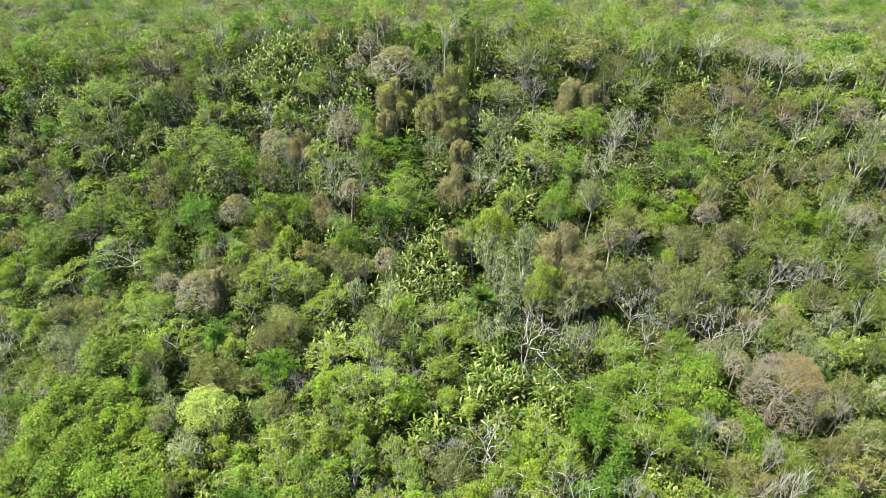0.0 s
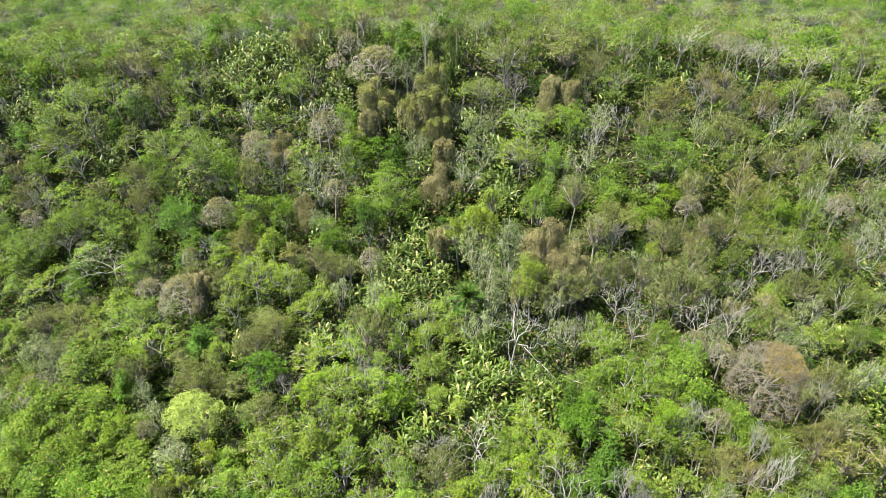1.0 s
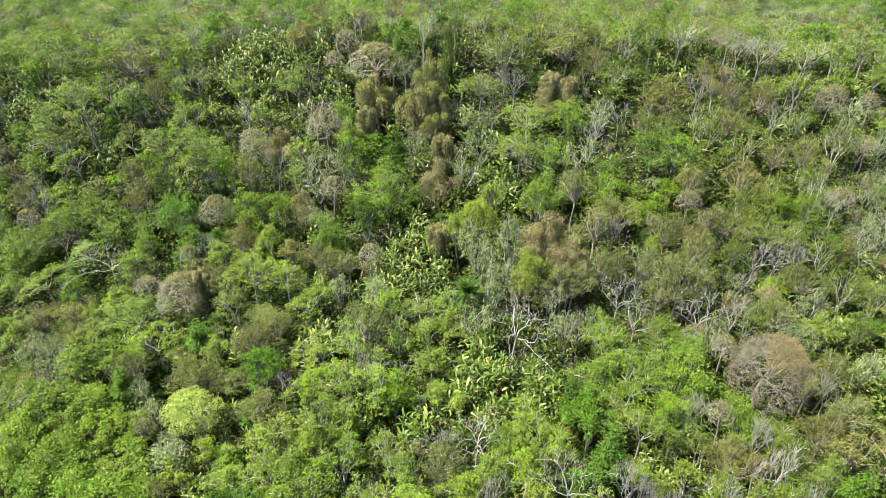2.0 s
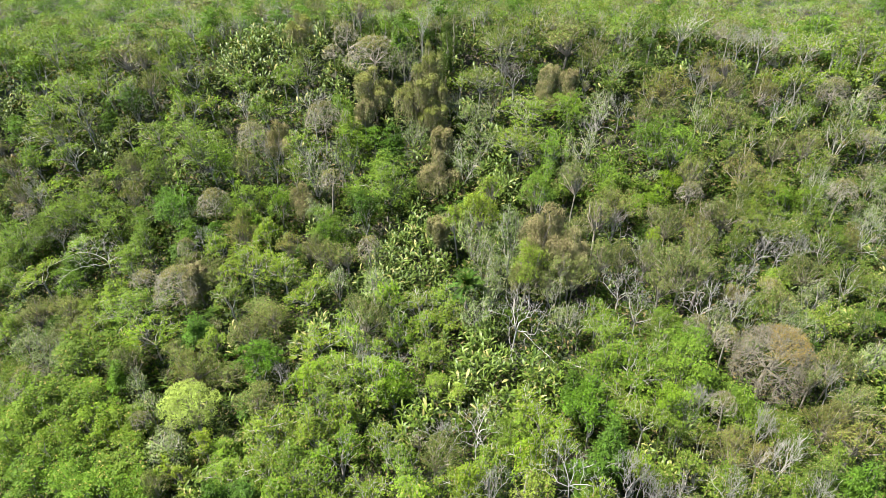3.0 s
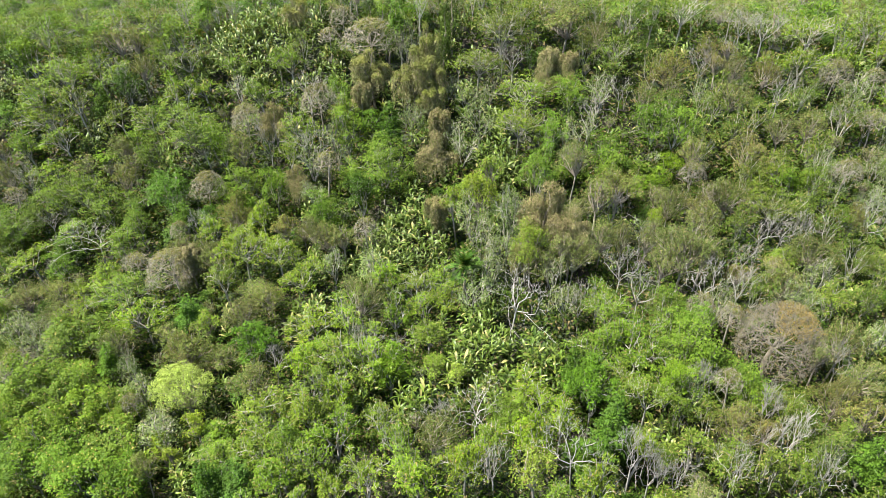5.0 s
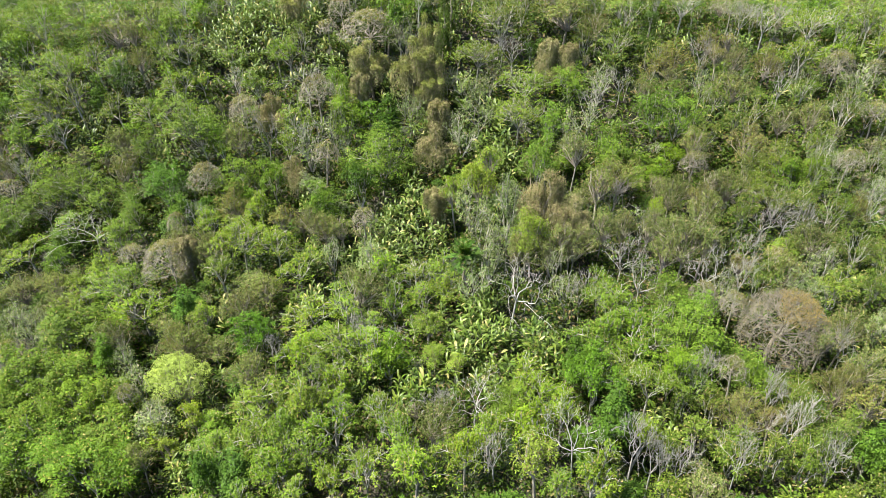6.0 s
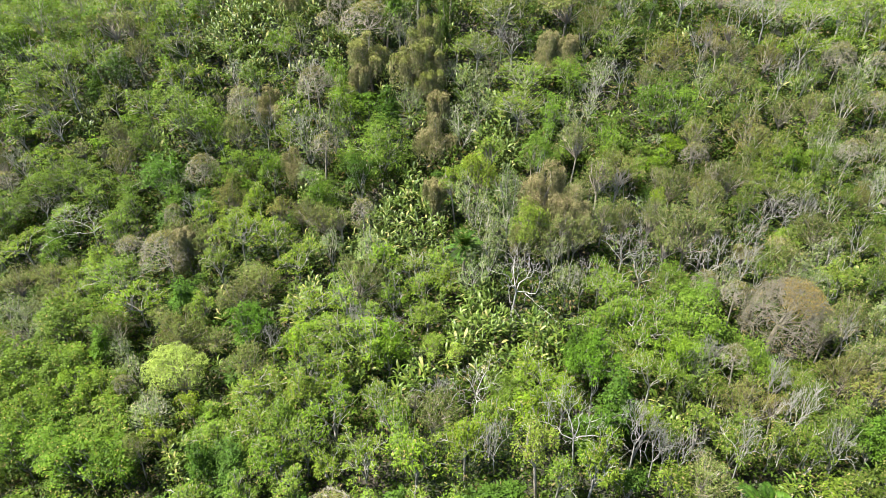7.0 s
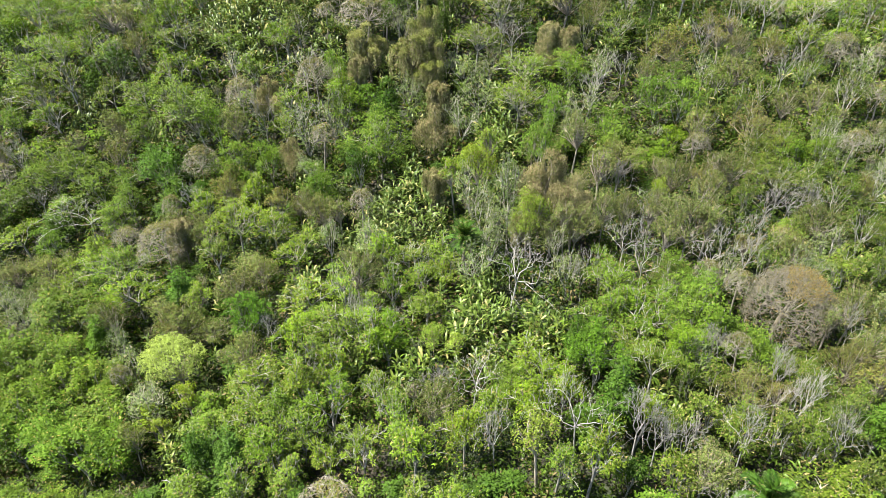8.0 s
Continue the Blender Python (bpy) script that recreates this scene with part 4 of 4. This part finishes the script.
# bushes in the gaps between the trees
BUSH = len(WOODS)
GAPS = []
y = 20.0
while y < 146:
    half = 0.635 * y + 21
    x = -half - 7
    while x < half:
        px, py = x + rng.uniform(-0.9, 0.9), y + rng.uniform(-0.9, 0.9)
        x += 2.7
        wide = rng.uniform(1.9, 3.2)
        if any(abs(px - a) < b and abs(py - c) < d for a, c, b, d in PATCHES) or any((px - a) ** 2 + (py - c) ** 2 < (0.62 * q + 0.25 * wide) ** 2 for a, c, q, k in taken):
            continue
        near = min(named, key=lambda q: (q[0] - px) ** 2 + (q[1] - py) ** 2)[3]
        if px < -28 and py > 78 and rng.random() < 0.55:
            continue
        if -48 < px < 62 and py > 26 and noise.noise((px * 0.07, py * 0.07, 8.0)) > -0.12 and rng.random() < 0.75:
            for i in range(3):
                GAPS.append((px + rng.uniform(-1, 1), py + rng.uniform(-1, 1), rng.uniform(0.65, 1.0), rng.uniform(1.2, 3.4)))
            continue
        plant(near if near in ("yg", "fg", "ol", "dg", "sg", "lu", "yd", "yb") and rng.random() < 0.6 else rng.choice(("yd", "ol", "sg", "dg")), px, py, wide, rng.uniform(2.6, 5.0), True, True)
    y += 2.6

# the woods higher up, where single trees can no longer be told apart
def join_plants(name, pairs, label, category):
    wv, wf, wm, slots, first = [], [], [], [], 0
    for ob, m in pairs:
        for o in ob.children:
            me = o.data
            for material in me.materials:
                if material not in slots:
                    slots.append(material)
            co = np.empty(len(me.vertices) * 3, dtype=np.float32)
            me.vertices.foreach_get("co", co)
            me.calc_loop_triangles()
            ix = np.empty(len(me.loop_triangles) * 3, dtype=np.int32)
            me.loop_triangles.foreach_get("vertices", ix)
            a = np.array(m)
            wv.append(co.reshape(-1, 3) @ a[:3, :3].T + a[:3, 3])
            wf.append(ix.reshape(-1, 3) + first)
            mi = np.empty(len(me.loop_triangles), dtype=np.int32)
            me.loop_triangles.foreach_get("material_index", mi)
            wm.append(np.array([slots.index(q) for q in me.materials], dtype=np.int32)[mi])
            first += len(me.vertices)
    me = leaf_mesh(name, np.concatenate(wv), np.concatenate(wf), slots[0])
    for s in slots[1:]:
        me.materials.append(s)
    me.polygons.foreach_set("material_index", np.concatenate(wm))
    tagged(new(name, me), label, category, kind="stuff")


join_plants("far_woods", WOODS[:BUSH], "mixed green and olive woods on the upper slope", "woods")
join_plants("scrub", WOODS[BUSH:], "low green and olive scrub between the trees", "scrub")

for kind in KINDS.values():
    for r, h, ob, y0, y1 in kind:
        for o in (*ob.children_recursive, ob):
            bpy.data.objects.remove(o)


# ---- broad-leaved plants in thickets ----
def broad_leaf(seed, length, width):
    """One long arching paddle leaf, folded along its midrib, narrowed to a stalk."""
    pr = random.Random(seed)
    v, f = [], []
    n, bend, start = 4, pr.uniform(0.8, 1.5), pr.uniform(0.35, 0.8)
    y0 = z0 = 0.0
    for i in range(n + 1):
        s = i / n
        w = width * 0.5 * (0.12 + 0.88 * math.sin(math.pi * min(max(s - 0.12, 0) / 0.9, 1.0)) ** 0.55)
        a = start - bend * s
        for q in (-1, 0, 1):
            v.append((q * w, y0 - abs(q) * w * 0.2 * math.sin(a), z0 + abs(q) * w * 0.22))
        y0, z0 = y0 + math.cos(a) * length / n, z0 + math.sin(a) * length / n
    for i in range(n):
        for q in (0, 1):
            f.append((i * 3 + q, i * 3 + q + 1, i * 3 + q + 4, i * 3 + q + 3))
    return mesh_of("leaf", v, f, BROAD, True)


LEAVES = [broad_leaf(i, 1.2, 0.23 + 0.02 * i) for i in range(5)]


def leaf_pose(i):
    """The place of the i-th leaf of a plant: upper ones stand, lower ones spread and hang."""
    return pose(0, 0, 0.9 - 0.17 * i + rng.uniform(-0.15, 0.15), 0, 0, i * 137.5 + rng.uniform(-30, 30)) @ pose(0, 0.08, 0, 34 - 7 * i + rng.uniform(-22, 22), rng.uniform(-25, 25)) @ Matrix.Scale(rng.uniform(0.6, 1.1), 4)


def broad_plant(x, y, z, size):
    root = new("broadleaf_plant")
    root.matrix_basis = pose(x, y, z) @ Matrix.Scale(size, 4)
    for i in range(11):
        part("leaf", LEAVES[rng.randrange(5)], root).matrix_basis = leaf_pose(i)
    v, f = [], []
    tube(v, f, [Vector((0, 0, -6.0)), Vector((0.05, 0.03, -0.6)), Vector((0.0, 0.04, 0.8))], [0.05, 0.04, 0.02], 3)
    part("stem", mesh_of("stem", v, f, STEM), root)
    return tagged(root, "tropical plant with long glossy yellow-green leaves", "plant", "broad-leaved plants of the thickets")


spots = list(GAPS)
for a, c, b, d in PATCHES:
    for i in range(int(3.14 * b * d / 0.6)):
        q, w = math.sqrt(rng.random()), rng.uniform(0, 6.28)
        spots.append((a + b * q * math.cos(w), c + d * q * math.sin(w), rng.uniform(0.7, 1.1), rng.uniform(1.6, 4.3) * (1.15 - 0.45 * q * q)))
spots.sort(key=lambda q: q[1])
for x, y, s, up in spots[:300]:
    broad_plant(x, y, land(x, y) + up, s)
tv, tf = [], []
for x, y, s, up in spots[300:]:
    for i in range(7 if y < 90 else 5):
        m = pose(x, y, land(x, y) + up) @ Matrix.Scale(s * (1.0 if y < 90 else 1.15), 4) @ leaf_pose(i)
        me = LEAVES[rng.randrange(5)]
        o = len(tv)
        tv += [tuple(m @ q.co) for q in me.vertices]
        tf += [tuple(o + k for k in p.vertices) for p in me.polygons]
tagged(new("thicket", mesh_of("thicket", tv, tf, BROAD, True)), "thicket of long glossy leaves high on the hillside", "thicket", kind="stuff")


# ---- low growth that fills the gaps ----
nr = np.random.default_rng(5)
sheets = []
for count, y0, y1, power, size in ((24000, 18, 48, 1.0, 0.44), (36000, 46, 92, 1.0, 0.60), (28000, 86, 150, 1.0, 0.85)):
    cs = []
    while len(cs) < count:
        y = y0 + (y1 - y0) * nr.random() ** power
        x = nr.uniform(-1, 1) * (0.635 * y + 25) - 3
        cs.append((x, y, land(x, y) + 0.1 + nr.random() ** 1.2 * max(0.9, 2.8 + 4.0 * noise.noise((x * 0.28, y * 0.28, 0)))))
    cs = np.array(cs)
    sheets.append(pads(nr, cs, nr.normal(0, 1, cs.shape), 4, size * 0.8, size, size * 0.42, 0.8, 0.4, 0.6))
lv = np.concatenate([q[0] for q in sheets])
lf = np.arange(len(lv)).reshape(-1, 3)
tagged(new("undergrowth", leaf_mesh("undergrowth", lv, lf, LOW)), "dark low undergrowth between the trees", "undergrowth", kind="stuff")


# ---- palms ----
def frond(seed, length):
    """One arching feather leaf: midrib and two rows of leaflets."""
    pr = random.Random(seed)
    v, f = [], []
    pts = []
    for i in range(9):
        s = i / 8
        a = 1.05 - 1.35 * s
        pts.append(Vector((0, 0, 0)) if not i else pts[-1] + Vector((0, math.cos(a), math.sin(a))) * length / 8)
    tube(v, f, pts, [0.045 - 0.004 * i for i in range(9)], 3)
    for i in range(1, 27):
        s = i / 26
        k = min(int(s * 8), 7)
        p = pts[k].lerp(pts[k + 1], s * 8 - k)
        d = (pts[k + 1] - pts[k]).normalized()
        size = length * 0.30 * (math.sin(math.pi * (0.12 + 0.8 * s)) ** 0.8) * pr.uniform(0.85, 1.1)
        for q in (-1, 1):
            w = (Vector((q * 0.9, 0, 0.25)) + d * 0.55).normalized()
            o = len(v)
            v += [p, p + w * size * 0.5 + d * 0.09, p + w * size - Vector((0, 0, size * 0.25)), p + w * size * 0.5 - d * 0.07]
            f.append((o, o + 1, o + 2, o + 3))
    return mesh_of("frond", v, f, LEAF["pm"])


FRONDS = [frond(i, 2.9) for i in range(3)]


def palm(x, y, high, size, label):
    root = new("palm")
    root.matrix_basis = pose(x, y, land(x, y))
    v, f = [], []
    tube(v, f, [Vector((0, 0, -1)), Vector((0.05, 0, high * 0.4)), Vector((0.1, 0.05, high * 0.8)), Vector((0.1, 0.05, high))], [0.26, 0.22, 0.2, 0.16], 8)
    part("trunk", mesh_of("trunk", v, f, BARK, True), root)
    for i in range(18):
        leaf = part("frond", FRONDS[i % 3], root)
        leaf.matrix_basis = pose(0.1, 0.05, high - 0.05) @ pose(0, 0, 0, 46 - 68 * (i % 3) / 2 + rng.uniform(-8, 8), 0, i * 137.5 + rng.uniform(-12, 12)) @ Matrix.Scale(size * rng.uniform(0.85, 1.1), 4)
    return tagged(root, label, "palm")


palm(2.9, 66.0, 6.0, 1.0, "dark green palm with stiff arching feather fronds")
palm(24.0, 28.6, 5.5, 0.9, "green palm with arching feather fronds among shrubs")
